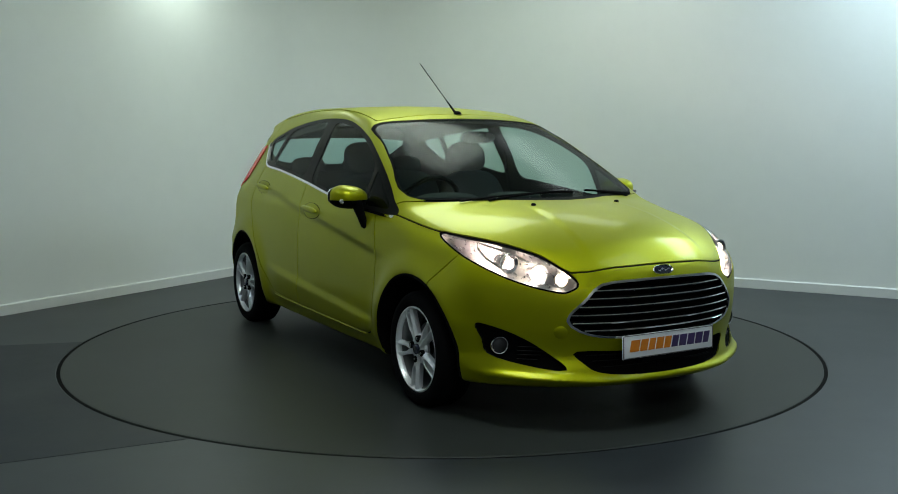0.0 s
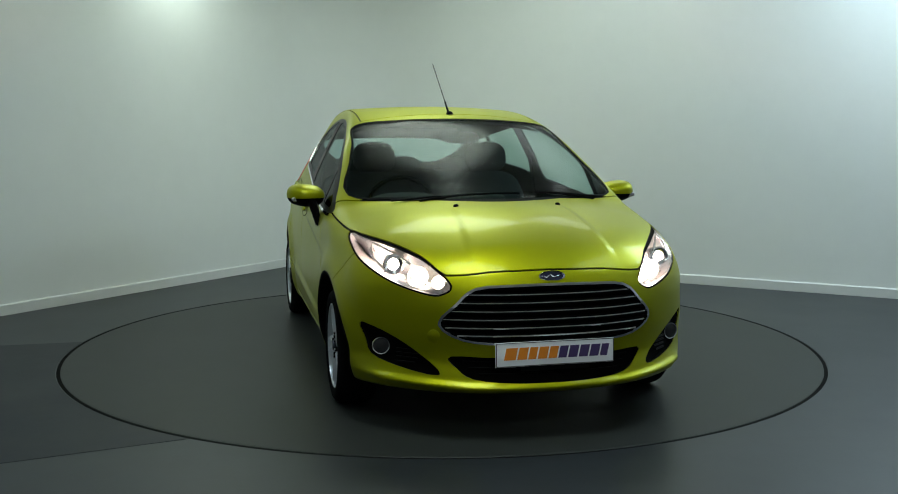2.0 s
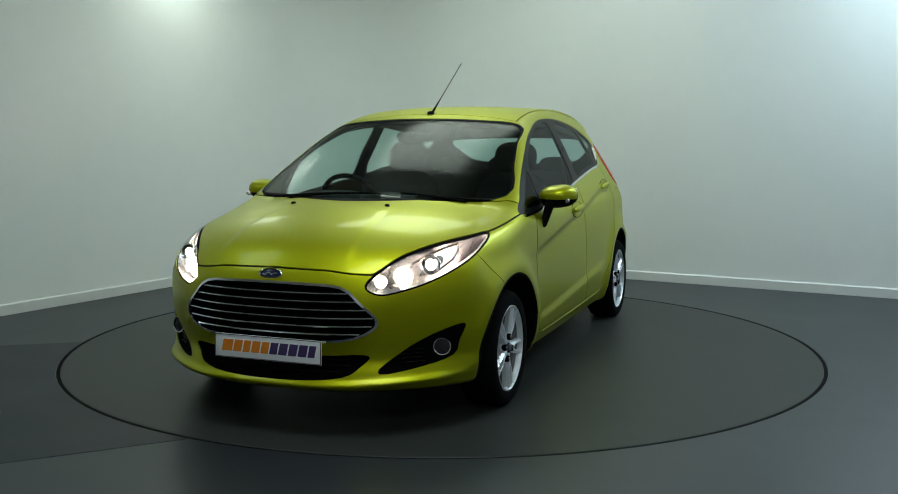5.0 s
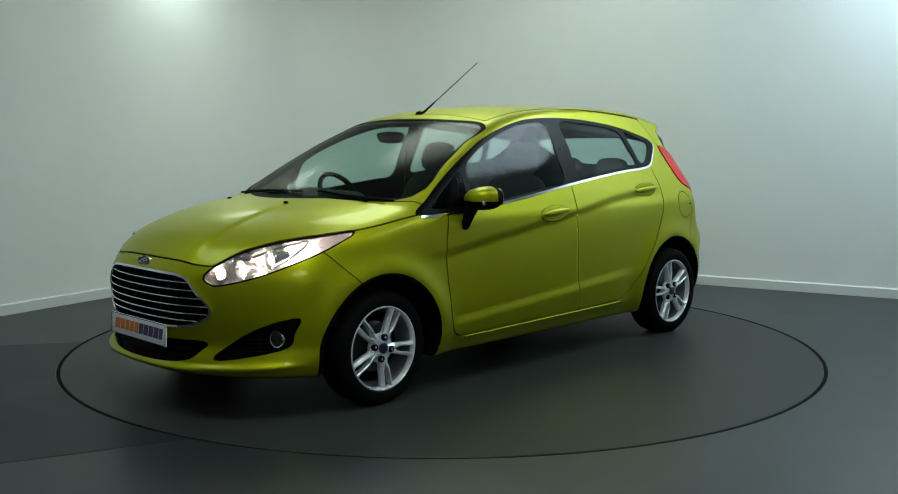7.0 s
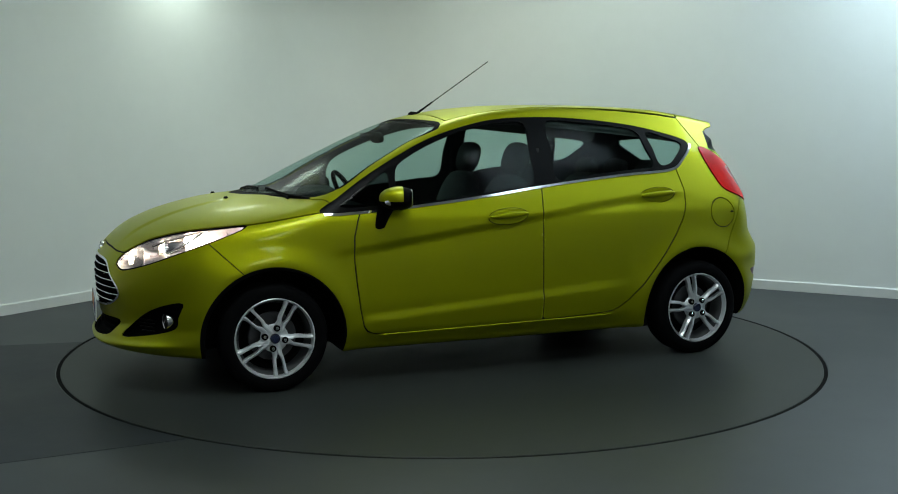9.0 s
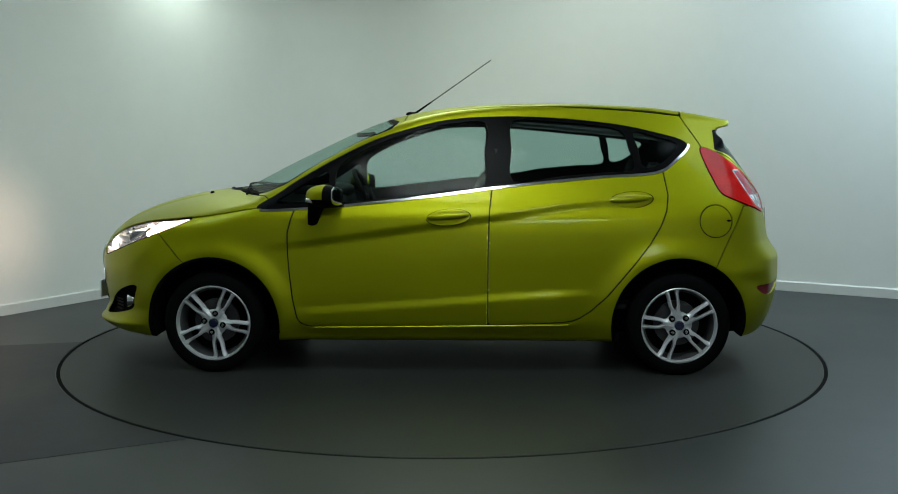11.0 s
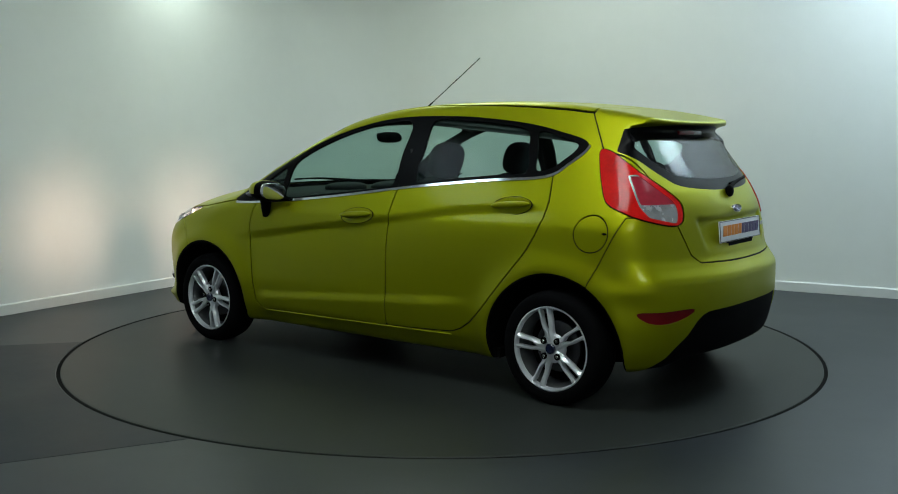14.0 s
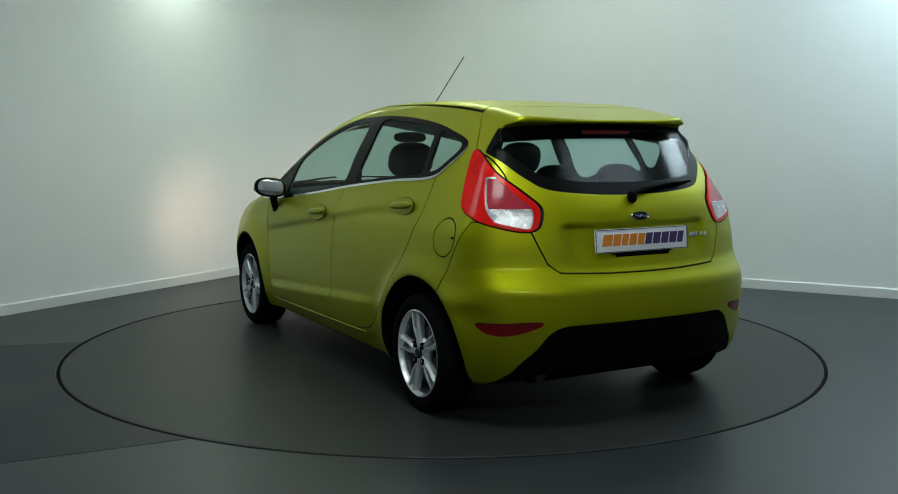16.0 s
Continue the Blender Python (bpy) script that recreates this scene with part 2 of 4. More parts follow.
def floor_sheet():
    """A darker strip of floor covering that runs up to the turntable's edge."""
    a0, a1 = math.atan2(0.01, -2.24), math.atan2(-1.955, -1.07) + 2 * math.pi
    arc = [(TABLE_X + (TABLE_R + 0.018) * math.cos(a0 + (a1 - a0) * k / 24), (TABLE_R + 0.018) * math.sin(a0 + (a1 - a0) * k / 24)) for k in range(25)]
    pts = arc + [(-4.6, -3.65), (-5.2, -3.2), (-5.4, -0.70)]
    bm = bmesh.new()
    prism(bm, pts[::-1], 0.0, 0.0015)
    return tagged(part("floor_sheet", bm, M_FLOOR_D, smooth=False), "darker strip of grey floor covering beside the turntable", kind="structure")


floor_sheet()


def ceiling_light(x, y, rz, sx, sy, col, strength, drop=0.0):
    root = tagged(new("ceiling_light"), "flat ceiling light panel with a white metal frame", "ceiling light", group="ceiling lights")
    root.matrix_world = pose(x, y, ROOM_H - 0.001 - drop, 0, 0, rz)
    if drop:
        for s in (1, -1):
            bm = bmesh.new()
            tube(bm, [(s * sx / 2, 0, -0.01), (s * sx / 2, 0, drop)], 0.005, 8)
            part("hanger", bm, M_SKIRT, root)
    bm = bmesh.new()
    for s in (1, -1):
        box(bm, (s * (sx / 2 + 0.015), 0, -0.025), (0.03, sy + 0.06, 0.05), bevel=0.004)
        box(bm, (0, s * (sy / 2 + 0.015), -0.025), (sx, 0.03, 0.05), bevel=0.004)
    part("frame", bm, M_SKIRT, root)
    m = mat("diffuser", (0.8, 0.8, 0.8), 0.5, emit=col, strength=strength)
    bm = bmesh.new()
    box(bm, (0, 0, -0.02), (sx, sy, 0.02))
    part("diffuser", bm, m, root, "glowing frosted diffuser", smooth=False)


GREENISH, BLUISH, NEUTRAL = (0.85, 1.0, 0.89), (0.70, 0.90, 1.0), (0.88, 1.0, 0.98)
ceiling_light(-2.02, 2.22, -31, 0.45, 0.45, GREENISH, 9.5, drop=0.55)
ceiling_light(-0.10, 1.40, -31, 1.5, 1.5, GREENISH, 6.0)
# added fill panel, put here only to brighten the right-hand wall
ceiling_light(1.60, 2.10, -31, 1.2, 0.9, NEUTRAL, 3.0)
ceiling_light(3.70, 0.60, -31, 1.6, 1.2, BLUISH, 13.8)
ceiling_light(2.60, -1.60, -31, 1.0, 1.4, BLUISH, 3.4)
ceiling_light(-2.85, -1.35, -31, 1.0, 1.5, BLUISH, 3.2)
ceiling_light(-0.10, -2.60, -31, 1.2, 1.2, NEUTRAL, 9.0)
ceiling_light(1.00, -6.30, -31, 1.4, 1.4, NEUTRAL, 8.6)


# ---------------------------------------------------------------- car body as one smooth form
HUB_X, HUB_Z, ARCH_R = 1.2445, 0.270, 0.350


def curve(xs, ys):
    """A smooth curve through knots (monotone cubic), as a function of arrays."""
    xs, ys = np.array(xs, float), np.array(ys, float)
    h, d = np.diff(xs), np.diff(ys) / np.diff(xs)
    m = np.concatenate([[d[0]], np.where(d[:-1] * d[1:] > 0, 2 * d[:-1] * d[1:] / (d[:-1] + d[1:] + 1e-12), 0), [d[-1]]])

    def f(x):
        x = np.clip(x, xs[0], xs[-1])
        i = np.clip(np.searchsorted(xs, x, side="right") - 1, 0, len(h) - 1)
        t = (x - xs[i]) / h[i]
        return (ys[i] * (1 + 2 * t) * (1 - t) ** 2 + m[i] * h[i] * t * (1 - t) ** 2 + ys[i + 1] * t * t * (3 - 2 * t) - m[i + 1] * h[i] * t * t * (1 - t))
    return f


def smax(a, b, r):
    k = np.maximum(r - np.abs(a - b), 0) / r
    return np.maximum(a, b) + k * k * r * 0.25


def step(x, a, b):
    t = np.clip((x - a) / (b - a), 0, 1)
    return t * t * (3 - 2 * t)


TOP = curve([-1.80, -1.62, -1.45, -1.2, -1.0, -0.6, -0.25, 0.0, 0.18, 0.36, 0.55, 0.75, 0.95, 1.12, 1.22, 1.29, 1.36, 1.5, 1.7, 1.85, 1.97, 2.06, 2.12],
            [1.312, 1.349, 1.389, 1.432, 1.455, 1.470, 1.465, 1.446, 1.418, 1.374, 1.302, 1.210, 1.113, 1.025, 0.980, 0.967, 0.957, 0.933, 0.883, 0.824, 0.750, 0.66, 0.57])
WIDE = curve([-2.0, -1.7, -1.5, -1.0, -0.3, 0.5, 1.0, 1.4, 1.8, 2.1], [0.70, 0.765, 0.795, 0.823, 0.838, 0.842, 0.838, 0.822, 0.77, 0.70])
TUCK = curve([0.10, 0.2, 0.3, 0.45, 0.6, 0.75, 0.83, 0.9, 1.0, 1.2, 1.4, 1.5], [0.10, 0.045, 0.014, 0.0, 0.0, 0.004, 0.013, 0.04, 0.085, 0.178, 0.288, 0.345])
NOSE = curve([0.10, 0.16, 0.21, 0.26, 0.33, 0.45, 0.55, 0.62, 0.68, 0.72, 0.80, 1.0], [1.90, 1.99, 2.055, 2.055, 2.035, 2.052, 2.058, 2.052, 2.03, 2.005, 1.93, 1.6])
TAIL = curve([0.10, 0.2, 0.3, 0.42, 0.52, 0.60, 0.67, 0.71, 0.80, 0.92, 1.0, 1.03, 1.15, 1.245, 1.295, 1.313, 1.328, 1.40],
             [-1.72, -1.83, -1.885, -1.908, -1.914, -1.912, -1.872, -1.850, -1.834, -1.803, -1.762, -1.742, -1.655, -1.584, -1.548, -1.565, -1.612, -1.63])
CREASE = curve([-1.3, -0.845, -0.253, 0.375, 0.706, 1.05], [0.948, 0.926, 0.850, 0.765, 0.717, 0.676])
CREASE_LOW = curve([-0.9, -0.62, 0.057, 0.787, 1.0], [0.436, 0.420, 0.370, 0.318, 0.303])


def half_width(x, z):
    w = WIDE(x) - TUCK(z) - np.clip((z - 0.9) / 0.4, 0, 1.2) * np.interp(x, [-2, -1.3, -0.3], [0.075, 0.03, 0])
    zc = CREASE(x)
    w = w - 0.017 * step(zc - z, -0.014, 0.044) * np.exp(-np.clip(zc - z - 0.02, 0, 1) / 0.12) * step(x, -1.3, -0.9) * (1 - step(x, 0.60, 1.06))
    w = w + 0.014 * np.exp(-((z - 0.565) / 0.045) ** 2) * step(-x, 1.42, 1.62)
    w = w - 0.024 * step(z, 0.58, 0.76) * step(x, 1.15, 1.55)
    zl = CREASE_LOW(x)
    w = w + 0.013 * (1 - step(z, zl - 0.005, zl + 0.05)) * step(x, -0.85, -0.55) * (1 - step(x, 0.70, 0.86)) * step(z, 0.2, 0.28)
    for hx in (HUB_X, -HUB_X):
        d = np.hypot(x - hx, z - HUB_Z)
        w = w + 0.026 * np.exp(-((d - 0.37) / 0.075) ** 2)
    return w


def body(x, y, z):
    """Below zero inside the car's outer skin (before the glass and panels are parted)."""
    y = np.abs(y)
    xe = x + 0.36 * y * y
    ridge = -0.007 * (1 - step(y, 0.30 - 0.10 * (1.9 - x), 0.345 - 0.10 * (1.9 - x))) * step(x, 1.25, 1.5) * (1 - step(x, 1.85, 1.98))
    t = TOP(xe) - 0.072 * y * y - 0.10 * y ** 4 * step(x, 0.9, 1.3) + ridge * -1 - 0.010
    slope = (TOP(xe + 0.01) - TOP(xe - 0.01)) / 0.02
    top = (z - t) / np.sqrt(1 + slope * slope)
    side = (y - half_width(x, z)) * np.interp(z, [0.88, 1.0], [1, 0.9])
    f = smax(top, side, np.interp(z, [0.7, 0.95, 1.2], [0.09, 0.06, 0.035]))
    nose = (x - (NOSE(z) - 0.74 * y ** 2.6)) * np.interp(y, [0.2, 0.8], [1, 0.7])
    nose = nose - 0.027 * np.exp(-((z - 0.224 - 0.05 * np.clip(y - 0.35, 0, 1)) / 0.019) ** 2) * (1 - step(y, 0.70, 0.82))
    f = smax(f, nose, np.interp(z, [0.5, 0.7], [0.07, 0.05]))
    ear = 0.062 * step(y, 0.50, 0.575) * step(z, 1.20, 1.27)
    tail = ((TAIL(z) + 0.42 * y ** 2.6 - ear) - x) * np.interp(z, [0.98, 1.03, 1.29, 1.32], [1, 0.87, 0.87, 1]) * np.interp(y, [0.2, 0.75], [1, 0.8])
    rec = step(z, 0.71, 0.80) * (1 - step(z, 0.862, 0.896)) * (1 - step(y, 0.345 + 0.3 * (z - 0.8), 0.40 + 0.3 * (z - 0.8)))
    tail = tail + 0.018 * rec * (x < -1.2)
    f = smax(f, tail, np.interp(z, [0.6, 0.9, 1.2, 1.31], [0.09, 0.07, 0.05, 0.018]))
    f = smax(f, (0.17 + 0.035 * step(-x, 1.2, 1.9) + 0.035 * step(-x, 1.45, 1.8) * (1 - step(y, 0.45, 0.62)) + 0.02 * step(x, 1.2, 1.9)) - z, 0.03)
    # wheel arches
    for hx in (HUB_X, -HUB_X):
        d = ARCH_R - (0.006 if hx > 0 else 0) - np.hypot(x - hx + (0.008 if hx > 0 else 0), (z - HUB_Z) * np.where(z > HUB_Z, 1.0, 0.8))
        f = np.maximum(f, np.minimum(d, y - 0.52))
    return f


def surface(h=0.0135):
    """Polygonise body() = 0 on a grid (surface nets), then slide the points onto it."""
    xs, ys, zs = np.arange(-2.06, 2.16, h), np.arange(-0.96 - h / 2, 0.98, h), np.arange(0.10, 1.50, h)
    F = np.empty((len(xs), len(ys), len(zs)), np.float32)
    Y, Z = np.meshgrid(ys, zs, indexing="ij")
    for i, x in enumerate(xs):
        F[i] = body(np.full_like(Y, x), Y, Z)
    S = F < 0
    n0, n1, n2 = S.shape
    cs = np.zeros((n0 - 1, n1 - 1, n2 - 1), np.int8)
    for a in (0, 1):
        for b in (0, 1):
            for c in (0, 1):
                cs += S[a:n0 - 1 + a, b:n1 - 1 + b, c:n2 - 1 + c]
    act = (cs > 0) & (cs < 8)
    idx = np.full(act.shape, -1, np.int64)
    idx[act] = np.arange(act.sum())
    I = np.argwhere(act)
    V = np.zeros((len(I), 3))
    cnt = np.zeros(len(I))
    base = np.array([xs[0], ys[0], zs[0]])
    for ax in range(3):
        o = [k for k in range(3) if k != ax]
        for a in (0, 1):
            for b in (0, 1):
                p = I.copy()
                p[:, o[0]] += a
                p[:, o[1]] += b
                q = p.copy()
                q[:, ax] += 1
                fa, fb = F[tuple(p.T)], F[tuple(q.T)]
                m = (fa < 0) != (fb < 0)
                t = np.where(m, fa / np.where(m, fa - fb, 1), 0)
                P = p.astype(float)
                P[:, ax] += t
                V[m] += P[m]
                cnt[m] += 1
    V = base + V / cnt[:, None] * h
    quads = []
    for ax in range(3):
        o = [(1, 2), (2, 0), (0, 1)][ax]
        sl0, sl1 = [slice(None)] * 3, [slice(None)] * 3
        sl0[ax], sl1[ax] = slice(0, -1), slice(1, None)
        A, B = S[tuple(sl0)], S[tuple(sl1)]
        E = np.argwhere(A != B)
        flip = B[tuple(E.T)]
        ok = (E[:, o[0]] > 0) & (E[:, o[1]] > 0) & (E[:, o[0]] < act.shape[o[0]]) & (E[:, o[1]] < act.shape[o[1]]) & (E[:, ax] < act.shape[ax])
        E, flip = E[ok], flip[ok]
        c = []
        for da, db in ((0, 0), (-1, 0), (-1, -1), (0, -1)):
            p = E.copy()
            p[:, o[0]] += da
            p[:, o[1]] += db
            c.append(idx[tuple(p.T)])
        q = np.stack(c, 1)
        q[flip] = q[flip][:, ::-1]
        quads.append(q)
    Q = np.concatenate(quads)
    for _ in range(3):
        f, g = grad(V)
        V = V - np.clip(f / np.maximum((g * g).sum(1), 0.2), -h, h)[:, None] * g
    T = np.concatenate([Q[:, [0, 1, 2]], Q[:, [0, 2, 3]]])
    return V, T


def grad(V, e=0.002):
    x, y, z = V.T
    f = body(x, y, z)
    g = np.stack([body(x + e, y, z) - body(x - e, y, z), body(x, y + e, z) - body(x, y - e, z), body(x, y, z + e) - body(x, y, z - e)], 1) / (2 * e)
    return f, g


# outlines of panels, glass and lamps, drawn on the side, the front, the back or at a slant
def rounded(pts, n=5):
    """A closed outline through the points with smooth (Catmull-Rom) runs."""
    P = np.array(pts, float)
    out = []
    for i in range(len(P)):
        a, b, c, d = P[i - 1], P[i], P[(i + 1) % len(P)], P[(i + 2) % len(P)]
        for t in np.arange(n) / n:
            out.append(0.5 * (2 * b + (c - a) * t + (2 * a - 5 * b + 4 * c - d) * t * t + (3 * b - a - 3 * c + d) * t ** 3))
    return np.array(out)


def inside(u, v, P):
    """Signed distance to a closed outline, below zero inside."""
    d = np.full(u.shape, 1e9)
    s = np.zeros(u.shape, bool)
    for i in range(len(P)):
        (ax, ay), (bx, by) = P[i - 1], P[i]
        ex, ey = bx - ax, by - ay
        t = np.clip(((u - ax) * ex + (v - ay) * ey) / (ex * ex + ey * ey + 1e-12), 0, 1)
        d = np.minimum(d, (u - ax - t * ex) ** 2 + (v - ay - t * ey) ** 2)
        c = ((ay > v) != (by > v)) & (u < ex * (v - ay) / (ey if ey else 1e-12) + ax)
        s ^= c
    return np.sqrt(d) * np.where(s, -1, 1)


DLO = rounded([(1.0, 0.886), (0.717, 0.893), (0.389, 0.922), (0.072, 0.957), (-0.237, 0.997), (-0.538, 1.030), (-0.834, 1.057), (-1.12, 1.078), (-1.225, 1.135), (-1.305, 1.234),
               (-1.112, 1.297), (-0.931, 1.334), (-0.687, 1.362), (-0.439, 1.376), (-0.188, 1.374), (0.003, 1.356), (0.193, 1.312), (0.38, 1.251), (0.564, 1.163), (0.749, 1.06), (0.901, 0.961)])
WIN_F = rounded([(0.56, 0.922), (0.30, 0.944), (-0.05, 0.985), (-0.205, 1.012), (-0.215, 1.17), (-0.215, 1.338), (-0.05, 1.340), (0.13, 1.308), (0.33, 1.243), (0.50, 1.162), (0.575, 1.10), (0.585, 1.0)], 4)
WIN_Q0 = rounded([(0.90, 0.915), (0.75, 0.913), (0.63, 0.922), (0.625, 1.0), (0.63, 1.085), (0.72, 1.035), (0.82, 0.975)], 4)
WIN_R = rounded([(-0.365, 1.030), (-0.60, 1.055), (-0.85, 1.078), (-1.01, 1.093), (-0.99, 1.20), (-0.945, 1.300), (-0.75, 1.335), (-0.55, 1.350), (-0.365, 1.352), (-0.355, 1.2)], 4)
WIN_Q = rounded([(-1.06, 1.108), (-1.13, 1.110), (-1.19, 1.150), (-1.255, 1.225), (-1.14, 1.268), (-1.02, 1.293), (-1.04, 1.20)], 4)
DOOR_F = np.array([(1.0, 1.2), (0.79, 0.90), (0.815, 0.84), (0.835, 0.761), (0.836, 0.65), (0.827, 0.54), (0.810, 0.40), (0.79, 0.30), (0.767, 0.27), (0.727, 0.256), (0.39, 0.258), (0.064, 0.262), (-0.229, 0.268), (-0.229, 0.635), (-0.236, 0.873), (-0.25, 0.99), (-0.26, 1.4), (0.5, 1.4)])
DOOR_R = np.array([(-0.25, 0.99), (-0.236, 0.873), (-0.229, 0.635), (-0.229, 0.268), (-0.45, 0.275), (-0.62, 0.283), (-0.675, 0.290), (-0.72, 0.308), (-0.775, 0.345), (-0.858, 0.425), (-1.001, 0.598), (-1.085, 0.705), (-1.139, 0.795), (-1.172, 0.88), (-1.183, 0.959), (-1.165, 1.078), (-1.1, 1.4), (-0.26, 1.4)])
SCREEN = rounded([(-0.70, 0.978), (-0.45, 0.968), (0, 0.962), (0.45, 0.968), (0.70, 0.978), (0.650, 1.13), (0.612, 1.22), (0.560, 1.325), (0.3, 1.354), (0, 1.362), (-0.3, 1.354), (-0.560, 1.325), (-0.612, 1.22), (-0.650, 1.13)], 4)
GRILLE = rounded([(-0.465, 0.49), (-0.40, 0.57), (-0.325, 0.630), (-0.16, 0.642), (0.0, 0.644), (0.16, 0.642), (0.325, 0.630), (0.40, 0.57), (0.465, 0.49), (0.375, 0.430), (0.2, 0.412), (0, 0.408), (-0.2, 0.412), (-0.375, 0.430)], 3)
INTAKE = rounded([(-0.425, 0.350), (-0.2, 0.345), (0.2, 0.345), (0.425, 0.350), (0.40, 0.300), (0.335, 0.258), (0.15, 0.242), (-0.15, 0.242), (-0.335, 0.258), (-0.40, 0.300)], 3)
HEAD = rounded([(-0.835, 0.645), (-0.775, 0.695), (-0.667, 0.750), (-0.50, 0.792), (-0.34, 0.814), (-0.215, 0.826), (-0.30, 0.765), (-0.417, 0.712), (-0.58, 0.652), (-0.75, 0.612), (-0.81, 0.618)], 4)
FOG = rounded([(-0.395, 0.462), (-0.425, 0.39), (-0.45, 0.330), (-0.60, 0.292), (-0.80, 0.270), (-0.70, 0.352), (-0.60, 0.41), (-0.49, 0.45)], 3)
REAR_LAMP = rounded([(-1.378, 1.203), (-1.445, 1.188), (-1.535, 1.130), (-1.63, 1.055), (-1.715, 0.970), (-1.742, 0.905), (-1.735, 0.860), (-1.65, 0.890), (-1.56, 0.925), (-1.475, 0.965), (-1.43, 1.045), (-1.395, 1.13)], 4)
REVERSE = np.array([(-1.548, 1.082), (-1.632, 1.082), (-1.78, 0.955), (-1.78, 0.83), (-1.735, 0.876), (-1.668, 0.905), (-1.625, 0.955)])
TAILGLASS = rounded([(-0.597, 1.200), (-0.552, 1.138), (-0.49, 1.078), (-0.41, 1.034), (-0.2, 1.012), (0, 1.008), (0.2, 1.012), (0.41, 1.034), (0.49, 1.078), (0.552, 1.138), (0.597, 1.200), (0.585, 1.262), (0.55, 1.300), (0.3, 1.318), (0, 1.322), (-0.3, 1.318), (-0.55, 1.300), (-0.585, 1.262)], 4)
GATE = np.array([(-0.43, 0.685), (-0.2, 0.677), (0, 0.675), (0.2, 0.677), (0.43, 0.685), (0.475, 0.72), (0.51, 0.80), (0.535, 0.87), (0.56, 0.96), (0.575, 1.1), (0.60, 1.19), (0.8, 1.205), (0.8, 1.6), (-0.8, 1.6), (-0.8, 1.205), (-0.60, 1.19), (-0.575, 1.1), (-0.56, 0.96), (-0.535, 0.87), (-0.51, 0.80), (-0.475, 0.72)])
VALANCE = rounded([(-0.66, 0.08), (-0.63, 0.26), (-0.55, 0.36), (-0.47, 0.450), (-0.3, 0.467), (0.3, 0.467), (0.47, 0.450), (0.55, 0.36), (0.63, 0.26), (0.66, 0.08)], 3)
REFLECT = rounded([(-0.630, 0.474), (-0.70, 0.480), (-0.780, 0.484), (-0.765, 0.452), (-0.715, 0.424), (-0.662, 0.430)], 3)
WING = curve([-1.3, -1.0, -0.87, -0.81, -0.775, -0.667, -0.5, -0.34, -0.2, 0.04, 0.2], [0.712, 0.704, 0.690, 0.688, 0.703, 0.757, 0.799, 0.821, 0.835, 0.888, 0.92])


DLO_BELT = curve([-1.13, -0.834, -0.538, -0.237, 0.072, 0.389, 0.717, 1.02], [1.078, 1.057, 1.030, 0.997, 0.957, 0.922, 0.893, 0.886])


def regions(V):
    """Signed distances (below zero inside) of every outline, over the points of the skin."""
    x, y, z = V.T
    ya = np.abs(y)
    R = {}
    side = 0.35 - ya
    for k, P in (("dlo", DLO), ("win_f", WIN_F), ("win_q0", WIN_Q0), ("win_r", WIN_R), ("win_q", WIN_Q), ("rear_lamp", REAR_LAMP), ("reverse", REVERSE)):
        R[k] = np.maximum(inside(x, z, P), side)
    for k, P in (("door_f", DOOR_F), ("door_r", DOOR_R)):
        R[k] = np.maximum(np.maximum(inside(x, z, P), side), z - DLO_BELT(x) - 0.03)
    for k, P, lim in (("screen", SCREEN, 0.12 - x), ("grille", GRILLE, 1.6 - x), ("intake", INTAKE, 1.6 - x), ("tailglass", TAILGLASS, x + 1.455), ("valance", VALANCE, x + 1.45)):
        R[k] = np.maximum(inside(y, z, P), lim)
    R["screen_edge"] = np.maximum(inside(0.985 * y, z, SCREEN), 0.12 - x)
    q = 0.8 * ya - 0.6 * x
    R["head"] = np.maximum(inside(q, z, HEAD), 1.2 - x)
    R["fog"] = np.maximum(inside(q, z, FOG), 1.2 - x)
    R["reflect"] = np.maximum(inside(0.5 * x + 0.26 * ya + 0.0, z, REFLECT), x + 1.3)
    xe = x + 0.36 * y * y
    cut = np.maximum(xe + 0.16 * y * y - 1.254, -(xe - 1.17))
    R["cowl"] = np.maximum(np.maximum(cut, ya - 0.66), 0.86 - z)
    R["bonnet"] = np.maximum(1.252 - 0.16 * y * y - xe, WING(q) - z)
    gate_side = x + 1.285 + 0.62 * np.clip(1.37 - z, -0.2, 0.165)
    R["gate"] = np.maximum(inside(y, z, GATE), gate_side)
    line_f = (x - 1.407) - (z - 0.611) * (1.525 - 1.407) / (0.726 - 0.611)
    R["bumper_f"] = np.maximum(-line_f * 0.75, z - WING(q))
    line_r = (x + 1.451) + (z - 0.624) * (1.587 - 1.451) / (0.908 - 0.624)
    R["bumper_r"] = np.maximum(line_r * 0.9, z - 0.90)
    R["flap"] = np.where(y > 0, np.hypot(x + 1.43, z - 0.822) - 0.085, 1)
    R["roof"] = np.maximum(np.maximum(x - 0.23, -x - 1.285), np.maximum(ya - 0.522 - 0.02 * x, 1.2 - z))
    return R


